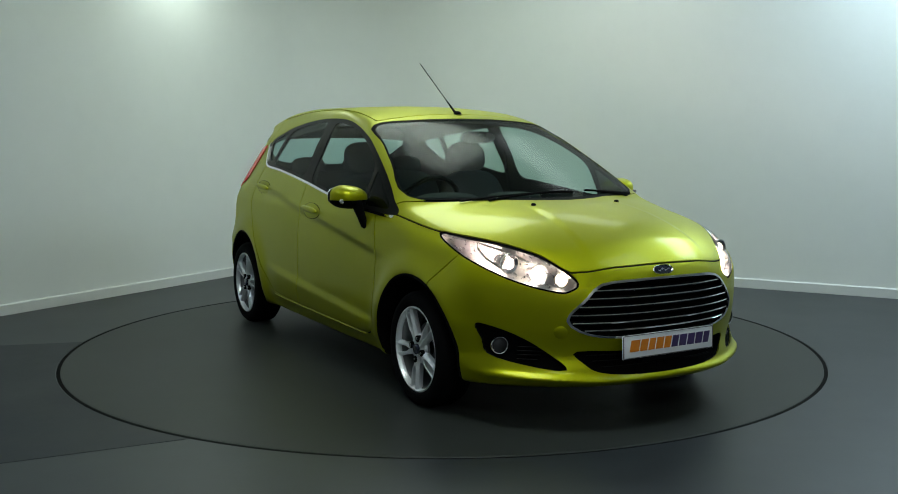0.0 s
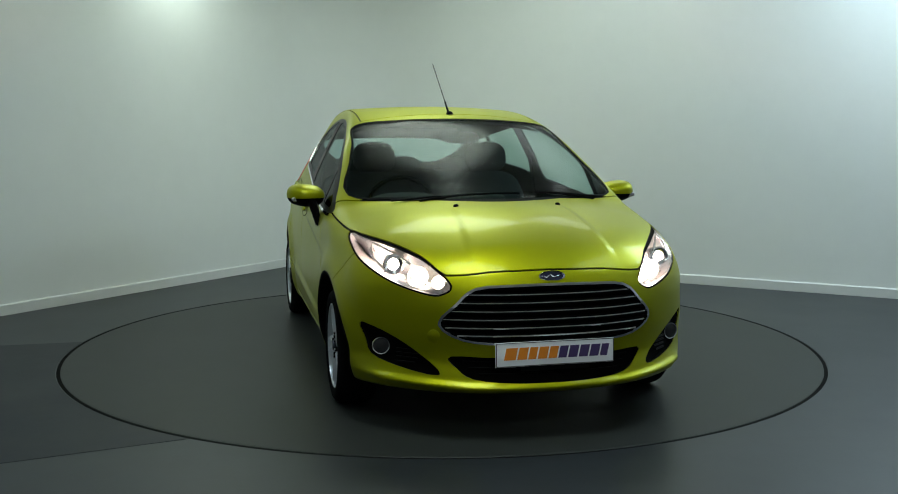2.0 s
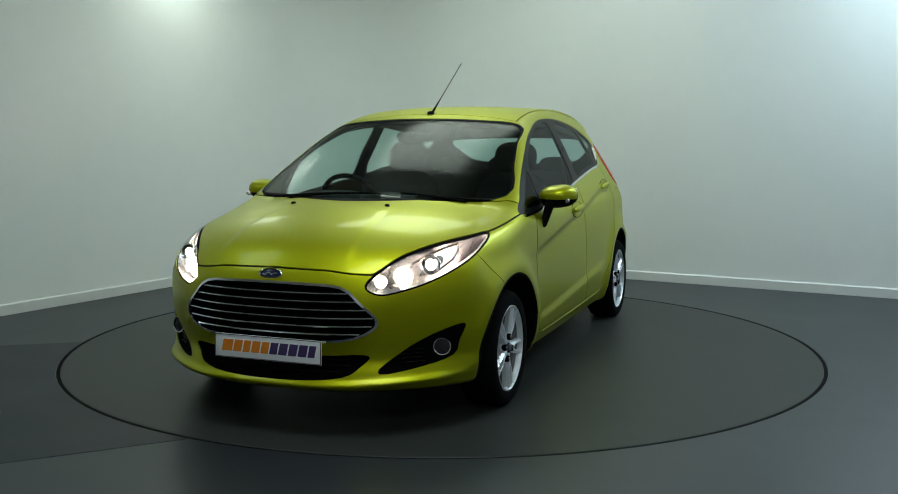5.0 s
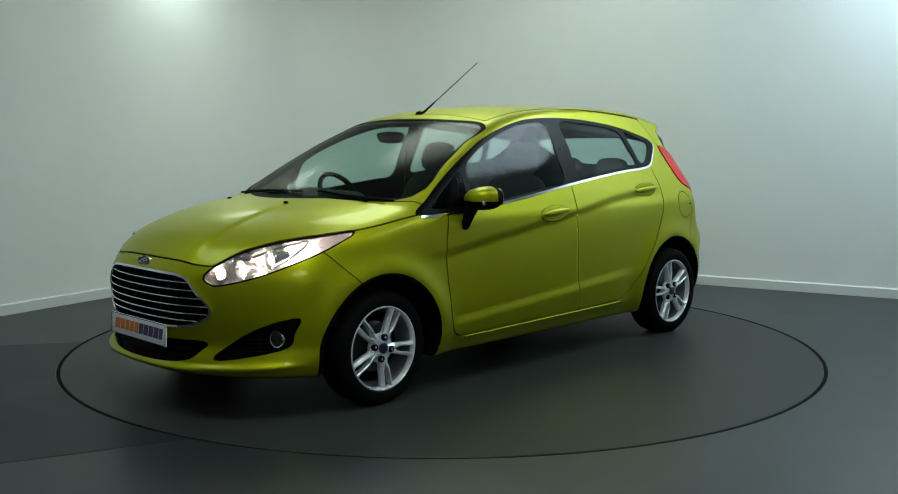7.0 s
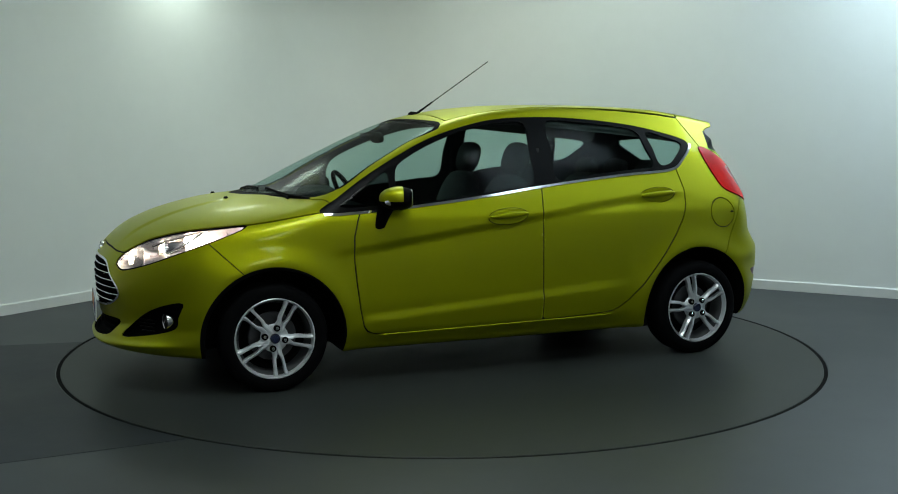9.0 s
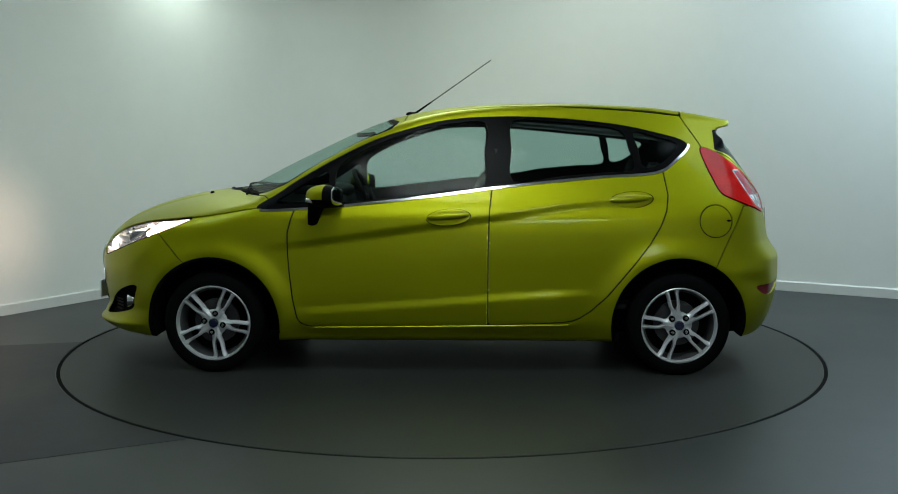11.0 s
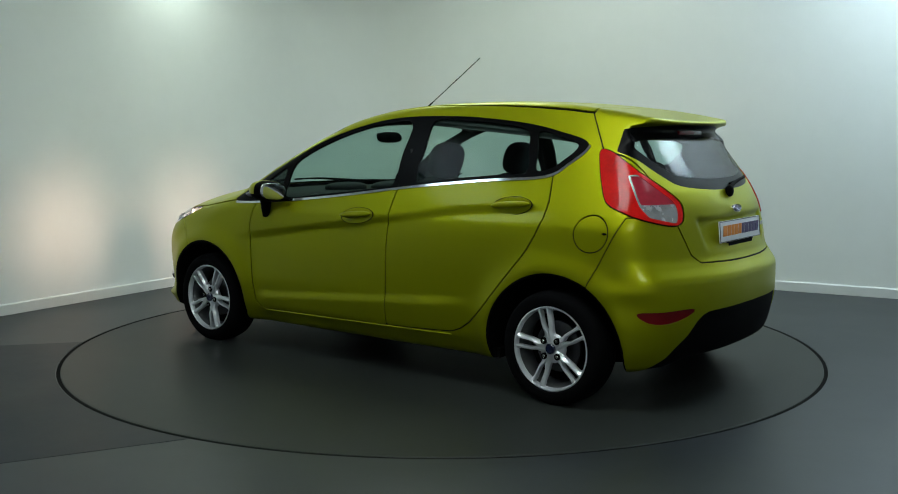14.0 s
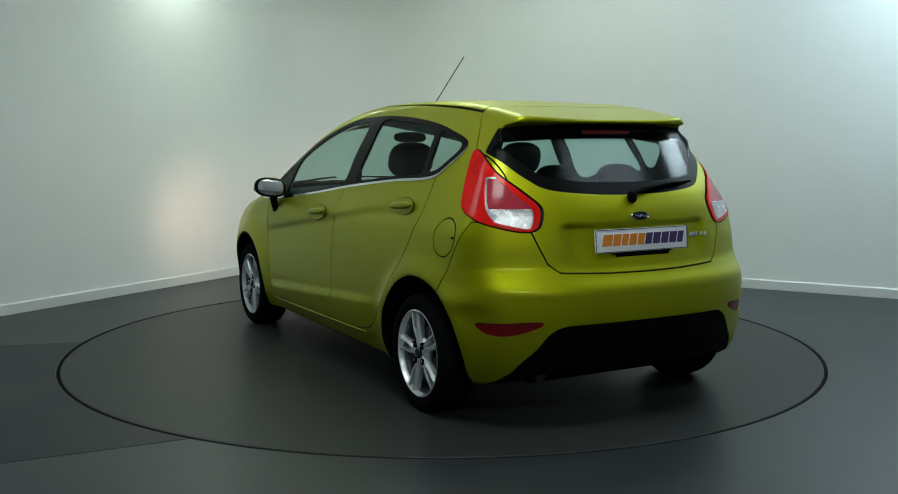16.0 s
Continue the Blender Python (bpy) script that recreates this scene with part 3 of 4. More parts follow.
def cut(V, T, N, D, key, off=0.0):
    """Split the triangles along D[key] == off; every per-point value is carried along."""
    f = D[key] - off
    s = f > 0
    k = s[T].sum(1)
    keep = T[(k == 0) | (k == 3)]
    C = T[(k == 1) | (k == 2)]
    if len(C) == 0:
        return V, T, N, D
    lone = np.where((s[C].sum(1) == 1)[:, None], s[C], ~s[C]).argmax(1)
    r = np.arange(len(C))
    a, b, c = C[r, lone], C[r, (lone + 1) % 3], C[r, (lone + 2) % 3]
    ed = np.concatenate([np.stack([a, b], 1), np.stack([a, c], 1)])
    es = np.sort(ed, 1)
    u, inv = np.unique(es[:, 0] * len(V) + es[:, 1], return_inverse=True)
    p, q = u // len(V), u % len(V)
    t = np.clip(f[p] / (f[p] - f[q]), 0.0, 1.0)
    mix = lambda A: np.concatenate([A, A[p] * (1 - (t if A.ndim == 1 else t[:, None])) + A[q] * (t if A.ndim == 1 else t[:, None])])
    n = len(V)
    inv = inv.ravel()
    ab, ac = n + inv[:len(C)], n + inv[len(C):]
    V, N = mix(V), mix(N)
    D = {kk: mix(vv) for kk, vv in D.items()}
    T = np.concatenate([keep, np.stack([a, ab, ac], 1), np.stack([ab, b, c], 1), np.stack([ab, c, ac], 1)])
    return V, T, N, D


def skin(name, V, T, N, mask, material, parent, label="", depth=0.006, lift=0.0):
    """One panel of the skin: the chosen triangles with a folded edge that runs inwards."""
    F = T[mask]
    if len(F) == 0:
        return None
    ids, inv = np.unique(F, return_inverse=True)
    F = inv.reshape(F.shape)
    P, n = V[ids] + N[ids] * lift, N[ids]
    E = np.concatenate([F[:, [0, 1]], F[:, [1, 2]], F[:, [2, 0]]])
    key = np.sort(E, 1)
    _, i, cnt = np.unique(key[:, 0] * (len(P) + 1) + key[:, 1], return_index=True, return_counts=True)
    rim = E[i[cnt == 1]]
    m = len(P)
    A = np.concatenate([P, P[rim[:, 0]], P[rim[:, 1]], P[rim[:, 0]] - n[rim[:, 0]] * depth, P[rim[:, 1]] - n[rim[:, 1]] * depth])
    k = np.arange(len(rim))
    L = len(rim)
    R = np.concatenate([np.stack([m + L + k, m + k, m + 2 * L + k], 1), np.stack([m + L + k, m + 2 * L + k, m + 3 * L + k], 1)])
    allf = np.concatenate([F, R])
    me = bpy.data.meshes.new(name)
    me.vertices.add(len(A))
    me.vertices.foreach_set("co", A.astype(np.float32).ravel())
    me.loops.add(len(allf) * 3)
    me.loops.foreach_set("vertex_index", allf.astype(np.int32).ravel())
    me.polygons.add(len(allf))
    me.polygons.foreach_set("loop_start", np.arange(0, len(allf) * 3, 3, dtype=np.int32))
    me.polygons.foreach_set("use_smooth", np.ones(len(allf), bool))
    me.update(calc_edges=True)
    normals = np.concatenate([n, np.zeros((4 * L, 3))])
    me.normals_split_custom_set_from_vertices(normals.astype(np.float32).tolist())
    me.materials.append(material)
    ob = new(name, me)
    ob.parent = parent
    if label:
        ob["label"] = label
    return ob


CAR = tagged(new("car"), "yellow-green five-door hatchback with headlights on, parked on the turntable", "car")


def build_body():
    V, T = surface()
    _, g = grad(V)
    N = g / np.maximum(np.linalg.norm(g, axis=1), 1e-6)[:, None]
    D = regions(V)
    x, y, z = V.T
    arch = np.minimum(np.hypot(x - HUB_X, (z - HUB_Z)), np.hypot(x + HUB_X, z - HUB_Z)) - (ARCH_R + 0.011)
    D["arch"] = np.maximum(arch, 0.5 - np.abs(y))
    D["inset"] = z - 0.952
    g = 0.0036
    lines = [("dlo", 0), ("win_f", 0), ("win_q0", 0), ("win_r", 0), ("win_q", 0), ("screen", 0), ("screen", 0.009), ("screen_edge", 0), ("grille", 0), ("grille", 0.010), ("intake", 0), ("head", 0), ("head", 0.008), ("fog", 0), ("tailglass", 0), ("tailglass", -0.055),
             ("rear_lamp", 0), ("rear_lamp", 0.005), ("rear_lamp", -0.010), ("reverse", 0), ("reverse", 0.007), ("reverse", -0.006), ("inset", 0.003), ("inset", -0.003), ("valance", 0), ("reflect", 0), ("cowl", 0), ("bonnet", g), ("bonnet", -g), ("gate", g), ("gate", -g),
             ("door_f", g), ("door_f", -g), ("door_r", g), ("door_r", -g), ("bumper_f", g * .7), ("bumper_f", -g * .7), ("bumper_r", g * .7), ("bumper_r", -g * .7), ("flap", g * .8), ("flap", -g * .8), ("roof", g * 1.2), ("roof", -g * 1.2), ("arch", 0), ("dlo", 0.0125)]
    for key, off in lines:
        V, T, N, D = cut(V, T, N, D, key, off)
    N = N / np.maximum(np.linalg.norm(N, axis=1), 1e-6)[:, None]
    C = {k: v[T].mean(1) for k, v in D.items()}
    cx, cy, cz = V[T].mean(1).T
    left = cy > 0
    free = np.ones(len(T), bool)

    def take(m):
        m = m & free
        free[m] = False
        return m

    put = lambda name, m, material, label="", **k: skin(name, V, T, N, m, material, CAR, label, **k)
    put("arch_liner", take((C["arch"] < 0) | (cz < 0.175)), M_BLACK, "black wheel arch liners and underside")
    m = take(C["screen"] < 0)
    put("windscreen", m, M_SCREEN, "clear laminated windscreen", depth=0.004, lift=-0.002)
    glass = m.copy()
    put("windscreen_surround", take((C["screen"] < 0.009) | (C["screen_edge"] < 0)), M_BLACK, "black windscreen edge", lift=-0.001)
    m = take((C["cowl"] < 0))
    for s in (left, ~left):
        put("cowl", m & s, M_GAP, "black plastic cowl below the windscreen", lift=-0.006)
    for key, name, lab in (("win_f", "front_door_window", ""), ("win_q0", "front_quarter_window", ""), ("win_r", "rear_door_window", ""), ("win_q", "rear_quarter_window", "")):
        mm = take(C[key] < 0)
        glass |= mm
        pane = M_DARKGLASS if key == "win_q0" else M_GLASS
        put(name, mm & left, pane, lab, depth=0.004, lift=-0.004)
        put(name, mm & ~left, pane, lab, depth=0.004, lift=-0.004)
    belt = DLO_BELT(cx)
    strip = (C["dlo"] < 0.0125) & (cx < 0.985) & (C["dlo"] > -0.0) & (cz < np.where(cx < -1.13, 1.225, 1.08)) & ((cz < belt + 0.02) | (cx < -1.10)) & (np.abs(cy) > 0.35)
    mm = take(strip)
    put("chrome_strip", mm & left, M_CHROME, "thin chrome strip under the side windows", lift=0.004)
    put("chrome_strip", mm & ~left, M_CHROME, "thin chrome strip under the side windows", lift=0.004)
    mm = take(C["dlo"] < 0)
    put("window_frame", mm & left, M_GLOSSBLACK, "gloss black window frames and pillars", lift=-0.002)
    put("window_frame", mm & ~left, M_GLOSSBLACK, "gloss black window frames and pillars", lift=-0.002)
    m = take(C["tailglass"] < -0.055)
    glass |= m
    put("tailgate_window", m, M_TAILPANE, "heated rear window", depth=0.004, lift=-0.002)
    # printed border; its top band also paints in the shade under the spoiler
    put("tailgate_window_edge", take(C["tailglass"] < 0), M_GLOSSBLACK, "black printed edge of the rear window", lift=-0.002)
    m1, m2, m3 = take(C["grille"] < 0), take(C["intake"] < 0), take(C["fog"] < 0)
    hole = m1 | m2 | m3
    put("grille_back", m1, M_GAP, "dark space behind the grille bars", lift=-0.05, depth=-0.05)
    put("lower_intake", m2, M_GAP, "black lower air intake", lift=-0.035, depth=-0.035)
    for s in (left, ~left):
        put("fog_recess", m3 & s, M_BLACK, "black fog lamp recess", lift=-0.03, depth=-0.03)
    lamps = take(C["head"] < 0)
    for s in (left, ~left):
        put("headlamp_bowl", lamps & s, M_BOWL, "silver headlamp reflector bowl", lift=-0.155, depth=-0.15)
    for s in (left, ~left):
        put("headlamp_lens", lamps & s, M_LENS, "clear headlamp cover", lift=0.001, depth=0.012)
    mm = take(C["head"] < 0.008)
    for s in (left, ~left):
        put("headlamp_seal", mm & s, M_GAP, "black seal round the headlamp", lift=-0.004)
    mm = take((C["reverse"] < -0.0) & (C["rear_lamp"] < -0.010) & (cz > 0.955))
    for s in (left, ~left):
        put("rear_lamp_inset", mm & s, M_PINKLENS, "dusky red inset of the rear lamp", lift=0.003)
    mm = take((C["reverse"] < 0) & (C["rear_lamp"] < -0.010) & (cz < 0.949))
    for s in (left, ~left):
        put("reversing_lamp", mm & s, M_WHITELENS, "clear reversing lamp", lift=0.003)
    mm = take((C["reverse"] < 0.007) & (C["rear_lamp"] < -0.010))
    for s in (left, ~left):
        put("rear_lamp_rim", mm & s, M_WHITELENS, "pale rim inside the rear lamp", lift=0.004)
    mm = take(C["rear_lamp"] < 0)
    for s in (left, ~left):
        put("rear_lamp", mm & s, M_REDLENS, "bright red rear lamp lens", lift=0.005)
    take(C["rear_lamp"] < 0.005)
    mm = take(C["reflect"] < 0)
    for s in (left, ~left):
        put("rear_reflector", mm & s, M_DARKRED, "dark red bumper reflector", lift=-0.004)
    put("rear_valance", take(C["valance"] < 0), M_BLACK, "black plastic lower rear valance", lift=-0.006)
    mm = take((C["grille"] < 0.010))
    put("grille_surround", mm, M_CHROME, "chrome surround of the grille", lift=0.008, depth=0.02)
    gap = np.zeros(len(T), bool)
    bonnet, gate = C["bonnet"] < -g, C["gate"] < -g
    put("bonnet", take(bonnet), PAINT)
    gap |= take(C["bonnet"] < g)
    put("roof_panel", take(C["roof"] < -g * 1.2), PAINT)
    gap |= take(C["roof"] < g * 1.2)
    put("tailgate", take(gate), PAINT)
    gap |= take(C["gate"] < g)
    put("fuel_flap", take(C["flap"] < -g * .8), PAINT)
    gap |= take(C["flap"] < g * .8)
    for s in (left, ~left):
        put("front_door", take((C["door_f"] < -g) & s), PAINT)
        gap |= take((C["door_f"] < g) & s)
        put("rear_door", take((C["door_r"] < -g) & s), PAINT)
        gap |= take((C["door_r"] < g) & s)
    put("front_bumper", take(C["bumper_f"] < -g * .7), PAINT)
    gap |= take(C["bumper_f"] < g * .7)
    put("rear_bumper", take(C["bumper_r"] < -g * .7), PAINT)
    gap |= take(C["bumper_r"] < g * .7)
    fr = (cx > 0.75) & (cz < 0.96)
    for s in (left, ~left):
        put("front_wing", take(fr & s), PAINT)
    for s in (left, ~left):
        put("body_side", take(free & s), PAINT)
    # dark inner shell behind the gaps, open at the windows and at the lamps
    inner = ~glass & ~lamps & ~hole & ~(C["arch"] < 0)
    skin("inner_shell", V, T, N, inner, M_INNER, CAR, "dark inner shell and trim", lift=-0.014, depth=0.002)


build_body()


# ---------------------------------------------------------------- wheels
def wheel(sx, sy):
    """Tyre, alloy rim with five twin spokes, cap, bolts and brake disc; the axis lies along local z, outwards."""
    phase = 117 if sx > 0 else 77
    m = pose(sx * HUB_X, sy * 0.832, HUB_Z) @ Matrix.Diagonal((0.965, 1, 0.975, 1)) @ pose(0, 0, 0, -90 * sy, 0, 0)
    root = new("wheel")
    root.parent = CAR
    bm = bmesh.new()
    lathe(bm, [(0.206, -0.012), (0.215, 0.0), (0.235, 0.004), (0.258, 0.0), (0.274, -0.015), (0.281, -0.035), (0.2825, -0.06), (0.2815, -0.10), (0.2825, -0.14), (0.274, -0.17), (0.25, -0.19), (0.205, -0.185), (0.205, -0.012)], m, 72)
    part("tyre", bm, M_TYRE, root, "black low-profile tyre")
    bm = bmesh.new()
    lathe(bm, [(0.194, -0.030), (0.197, -0.014), (0.203, -0.003), (0.2085, -0.005), (0.2095, -0.02), (0.205, -0.04), (0.194, -0.030)], m, 72)
    part("rim", bm, M_ALLOY, root, "silver alloy rim")
    # barrel darker than the rim lip: shade between the spokes put into the colour
    bm = bmesh.new()
    lathe(bm, [(0.194, -0.031), (0.204, -0.041), (0.200, -0.19), (0.185, -0.19), (0.180, -0.06), (0.194, -0.031)], m, 60)
    part("rim_barrel", bm, M_BARREL, root, "dark inner barrel of the rim")
    bars = [(0.030, 0.0, 0.028), (0.060, 0.0, 0.028), (0.080, 0.001, 0.0245), (0.090, 0.005, 0.0255), (0.104, 0.0130, 0.0290), (0.125, 0.0155, 0.0315), (0.150, 0.0165, 0.0325), (0.172, 0.0170, 0.0335), (0.186, 0.0175, 0.0385), (0.199, 0.0180, 0.0500)]
    for k in range(5):
        bm = bmesh.new()
        turn = pose(0, 0, 0, 0, 0, (-1 if sy > 0 else 1) * (phase + 72 * k))
        for side in (1, -1):
            rows = []
            for r, a, b in bars:
                top = -0.010 - 0.008 * (1 - r / 0.2) + 0.004 * math.sin(math.pi * r / 0.2)
                sec = [(a, top - 0.034), (a, top - 0.002), (a + 0.0015, top), (a + 0.45 * (b - a), top), (a + 0.60 * (b - a), top - 0.003), (b, top - 0.013), (b, top - 0.034)]
                rows.append([bm.verts.new(m @ turn @ Vector((r, side * o, h))) for o, h in sec])
            for A, B_ in zip(rows, rows[1:]):
                for i in range(7):
                    bm.faces.new([A[i], A[(i + 1) % 7], B_[(i + 1) % 7], B_[i]])
            bm.faces.new(rows[0])
            bm.faces.new(rows[-1][::-1])
        part("spoke", bm, M_ALLOY, root, "silver split spoke", sharp=24)
    bm = bmesh.new()
    lathe(bm, [(0.0, -0.05), (0.070, -0.05), (0.074, -0.034), (0.066, -0.024), (0.03, -0.019), (0, -0.019)], m, 40)
    part("hub", bm, M_ALLOY, root, "silver wheel hub")
    bm = bmesh.new()
    lathe(bm, [(0.026, -0.018), (0.026, -0.008), (0.022, -0.004), (0, -0.003)], m, 24)
    part("centre_cap", bm, M_BLUE, root, "dark blue wheel centre cap")
    for k in range(4):
        a = radians(48 + 90 * k + (30 if sx > 0 else 0))
        at = m @ pose(0.053 * math.cos(a), 0.053 * math.sin(a), 0)
        bm = bmesh.new()
        lathe(bm, [(0.0165, -0.028), (0.0165, -0.009), (0.0140, -0.0085), (0.0125, -0.012), (0, -0.012)], at, 16)
        pocket = part("bolt_pocket", bm, M_GAP, root, "dark recess round a wheel bolt")
        bm = bmesh.new()
        lathe(bm, [(0.0085, -0.013), (0.0085, -0.007), (0.006, -0.005), (0, -0.005)], at, 6)
        part("wheel_bolt", bm, M_CHROME, pocket, "bright wheel bolt")
    bm = bmesh.new()
    lathe(bm, [(0.04, -0.085), (0.125, -0.085), (0.125, -0.105), (0.04, -0.105)], m, 48)
    part("brake_disc", bm, M_DISC, root, "steel brake disc")
    # near-black disc added so the spoke gaps read as deep shade
    bm = bmesh.new()
    lathe(bm, [(0, -0.12), (0.178, -0.12), (0.178, -0.125), (0, -0.125)], m, 32)
    part("backing_plate", bm, M_GAP, root, "dark backing plate behind the spokes")
    return root


for sx in (1, -1):
    for sy in (1, -1):
        wheel(sx, sy)


# ---------------------------------------------------------------- skin lookup for fittings
def skin_x(y, z, sign=1):
    """The x of the nose (or tail) at a given y and z."""
    xs = np.linspace(0, 2.2 * sign, 1500)
    f = body(xs, np.full_like(xs, y), np.full_like(xs, z))
    ins = np.where(f < 0)[0]
    return xs[ins[-1]] if len(ins) else 1.9 * sign


def skin_y(x, z):
    ys = np.linspace(0, 1.0, 1200)
    f = body(np.full_like(ys, x), ys, np.full_like(ys, z))
    return ys[np.where(f < 0)[0][-1]]


def skin_z(x, y):
    zs = np.linspace(0.5, 1.6, 1500)
    f = body(np.full_like(zs, x), np.full_like(zs, y), zs)
    return zs[np.where(f < 0)[0][-1]]


def skin_normal(p):
    _, g = grad(np.array([p], float))
    return Vector(g[0]).normalized()


# ---------------------------------------------------------------- front fittings
def grille_bars():
    z_half = [(0.612, 0.365), (0.578, 0.405), (0.543, 0.432), (0.508, 0.455), (0.473, 0.448), (0.440, 0.40)]
    for z, w in z_half:
        bm = bmesh.new()
        ys = np.linspace(-w, w, 25)
        rows = []
        for y in ys:
            x = skin_x(y, z) - 0.006
            rows.append([bm.verts.new((x + dx, y, z + dz)) for dx, dz in ((-0.03, -0.009), (0.0, -0.0075), (0.006, -0.002), (0.004, 0.004), (-0.03, 0.007))])
        for a, b in zip(rows, rows[1:]):
            for k in range(5):
                bm.faces.new([a[k], a[(k + 1) % 5], b[(k + 1) % 5], b[k]])
        part("grille_bar", bm, M_GAP, CAR, "black grille bar")
        bm = bmesh.new()
        tube(bm, [(skin_x(y, z) + 0.001, y, z + 0.001) for y in ys], 0.0034, 6)
        part("grille_trim", bm, M_CHROME, CAR, "thin chrome line on a grille bar")


grille_bars()


def oval_badge(x, y, z, rx, rz_, nose_pitch, face):
    m = pose(x, y, z) @ pose(0, 0, 0, 0, nose_pitch, 0) @ (pose(0, 0, 0, 0, 90, 0) if face > 0 else pose(0, 0, 0, 0, -90, 0)) @ Matrix.Diagonal((rz_, rx, 1, 1))
    bm = bmesh.new()
    lathe(bm, [(0.86, 0.004), (0.93, 0.009), (1.0, 0.006), (1.0, -0.012), (0, -0.012)], m, 40)
    badge = part("badge", bm, M_CHROME, CAR, "oval badge with a chrome rim")
    bm = bmesh.new()
    lathe(bm, [(0.87, 0.002), (0.5, 0.006), (0, 0.007)], m, 40)
    part("badge_field", bm, M_BLUE, badge, "dark blue badge field")
    bm = bmesh.new()
    tube(bm, [m @ Vector((0.30 * math.sin(k * 0.75) * (1 if face > 0 else -1) * (1 - k / 22), -0.6 + 1.2 * k / 16, 0.008)) for k in range(17)], 0.0022, 6)
    part("badge_mark", bm, M_CHROME, badge, "pale squiggle on the badge")


oval_badge(skin_x(0, 0.683) + 0.002, 0, 0.683, 0.058, 0.024, -22, 1)


def plate(center, rz, lean, label):
    """A white plate, 0.52 wide, with slanted bars where the dealer's name stands."""
    m = pose(*center, 0, 0, rz) @ pose(0, 0, 0, lean, 0, 0)
    W_, H_ = 0.524, 0.103
    root = new("number_plate")
    root.parent = CAR
    root["label"] = label
    bm = bmesh.new()
    box(bm, (0, 0, 0), (W_, 0.006, H_), m, bevel=0.002)
    part("plate_panel", bm, M_PLATE, root, "white plastic plate")
    bm = bmesh.new()
    for s in (1, -1):
        box(bm, (0, -0.004, s * (H_ / 2 - 0.003)), (W_ - 0.004, 0.003, 0.003), m)
        box(bm, (s * (W_ / 2 - 0.003), -0.004, 0), (0.003, 0.003, H_ - 0.010), m)
    part("plate_border", bm, M_DISC, root, "thin grey border line", smooth=False)
    bm = bmesh.new()
    box(bm, (0, 0.0, -H_ / 2 - 0.012), (0.30, 0.004, 0.016), m)
    box(bm, (0, 0.002, -H_ / 2 + 0.0), (0.34, 0.004, 0.012), m)
    part("plate_holder", bm, M_BLACK, root, "black plate holder strip", smooth=False)
    x = -0.226
    h, sl = 0.050, 0.011
    for k, w in enumerate((0.050, 0.040, 0.034, 0.040, 0.036, 0.036, 0.040, 0.040, 0.040, 0.032)):
        bm = bmesh.new()
        P = [(x, -h / 2), (x + w, -h / 2), (x + w + sl, h / 2), (x + sl, h / 2)]
        a = [bm.verts.new(m @ Vector((px, -0.0032, pz + 0.003))) for px, pz in P]
        c = [bm.verts.new(m @ Vector((px, -0.0050, pz + 0.003))) for px, pz in P]
        bm.faces.new(c)
        for i in range(4):
            bm.faces.new([a[i], a[(i + 1) % 4], c[(i + 1) % 4], c[i]])
        part("name_bar", bm, M_ORANGE if k < 5 else M_PURPLE, root, "orange slanted bar" if k < 5 else "dark purple slanted bar", smooth=False)
        x += w + 0.0075


plate((skin_x(0, 0.365) + 0.026, 0.003, 0.367), 90, -2, "white front plate with orange and purple bars")

# tow-eye cover
for sy in (-1,):
    p = Vector((skin_x(0.49, 0.435), sy * 0.49, 0.435))
    n = skin_normal(p)
    q = n.to_track_quat("Z", "Y").to_matrix().to_4x4()
    bm = bmesh.new()
    lathe(bm, [(0.0285, -0.004), (0.0285, 0.0008), (0.027, 0.0018), (0, 0.003)], Matrix.Translation(p) @ q, 28)
    part("tow_eye_cover", bm, PAINT, CAR)

# fog lamps
for sy in (1, -1):
    x = skin_x(0.68, 0.368)
    m = pose(x - 0.022, sy * 0.680, 0.368, 0, 90, sy * 14)
    bm = bmesh.new()
    lathe(bm, [(0.036, -0.02), (0.040, 0.008), (0.038, 0.013), (0.034, 0.012), (0.033, -0.004)], m, 32)
    fl = part("fog_lamp", bm, M_CHROME, CAR, "round fog lamp with a chrome ring")
    bm = bmesh.new()
    lathe(bm, [(0.035, 0.004), (0.02, 0.010), (0, 0.012)], m, 28)
    part("fog_lens", bm, M_FOGLENS, fl, "clear fog lamp lens")
    for zz in (-0.045, -0.022, 0.0, 0.022):
        bm = bmesh.new()
        tube(bm, [(skin_x(yy, 0.345 + zz * 0.8) - 0.018, sy * yy, 0.345 + zz * 0.8) for yy in np.linspace(0.535 + abs(zz) * 0.5, 0.625, 6)], 0.004, 6)
        part("recess_slat", bm, M_GLOSSBLACK, CAR, "black slat beside the fog lamp")

# lower intake bars
for zz, w in ((0.325, 0.37), (0.30, 0.35), (0.275, 0.31)):
    bm = bmesh.new()
    tube(bm, [(skin_x(yy, zz) - 0.022, yy, zz) for yy in np.linspace(-w, w, 15)], 0.004, 6)
    part("intake_bar", bm, M_BLACK, CAR, "black intake bar")


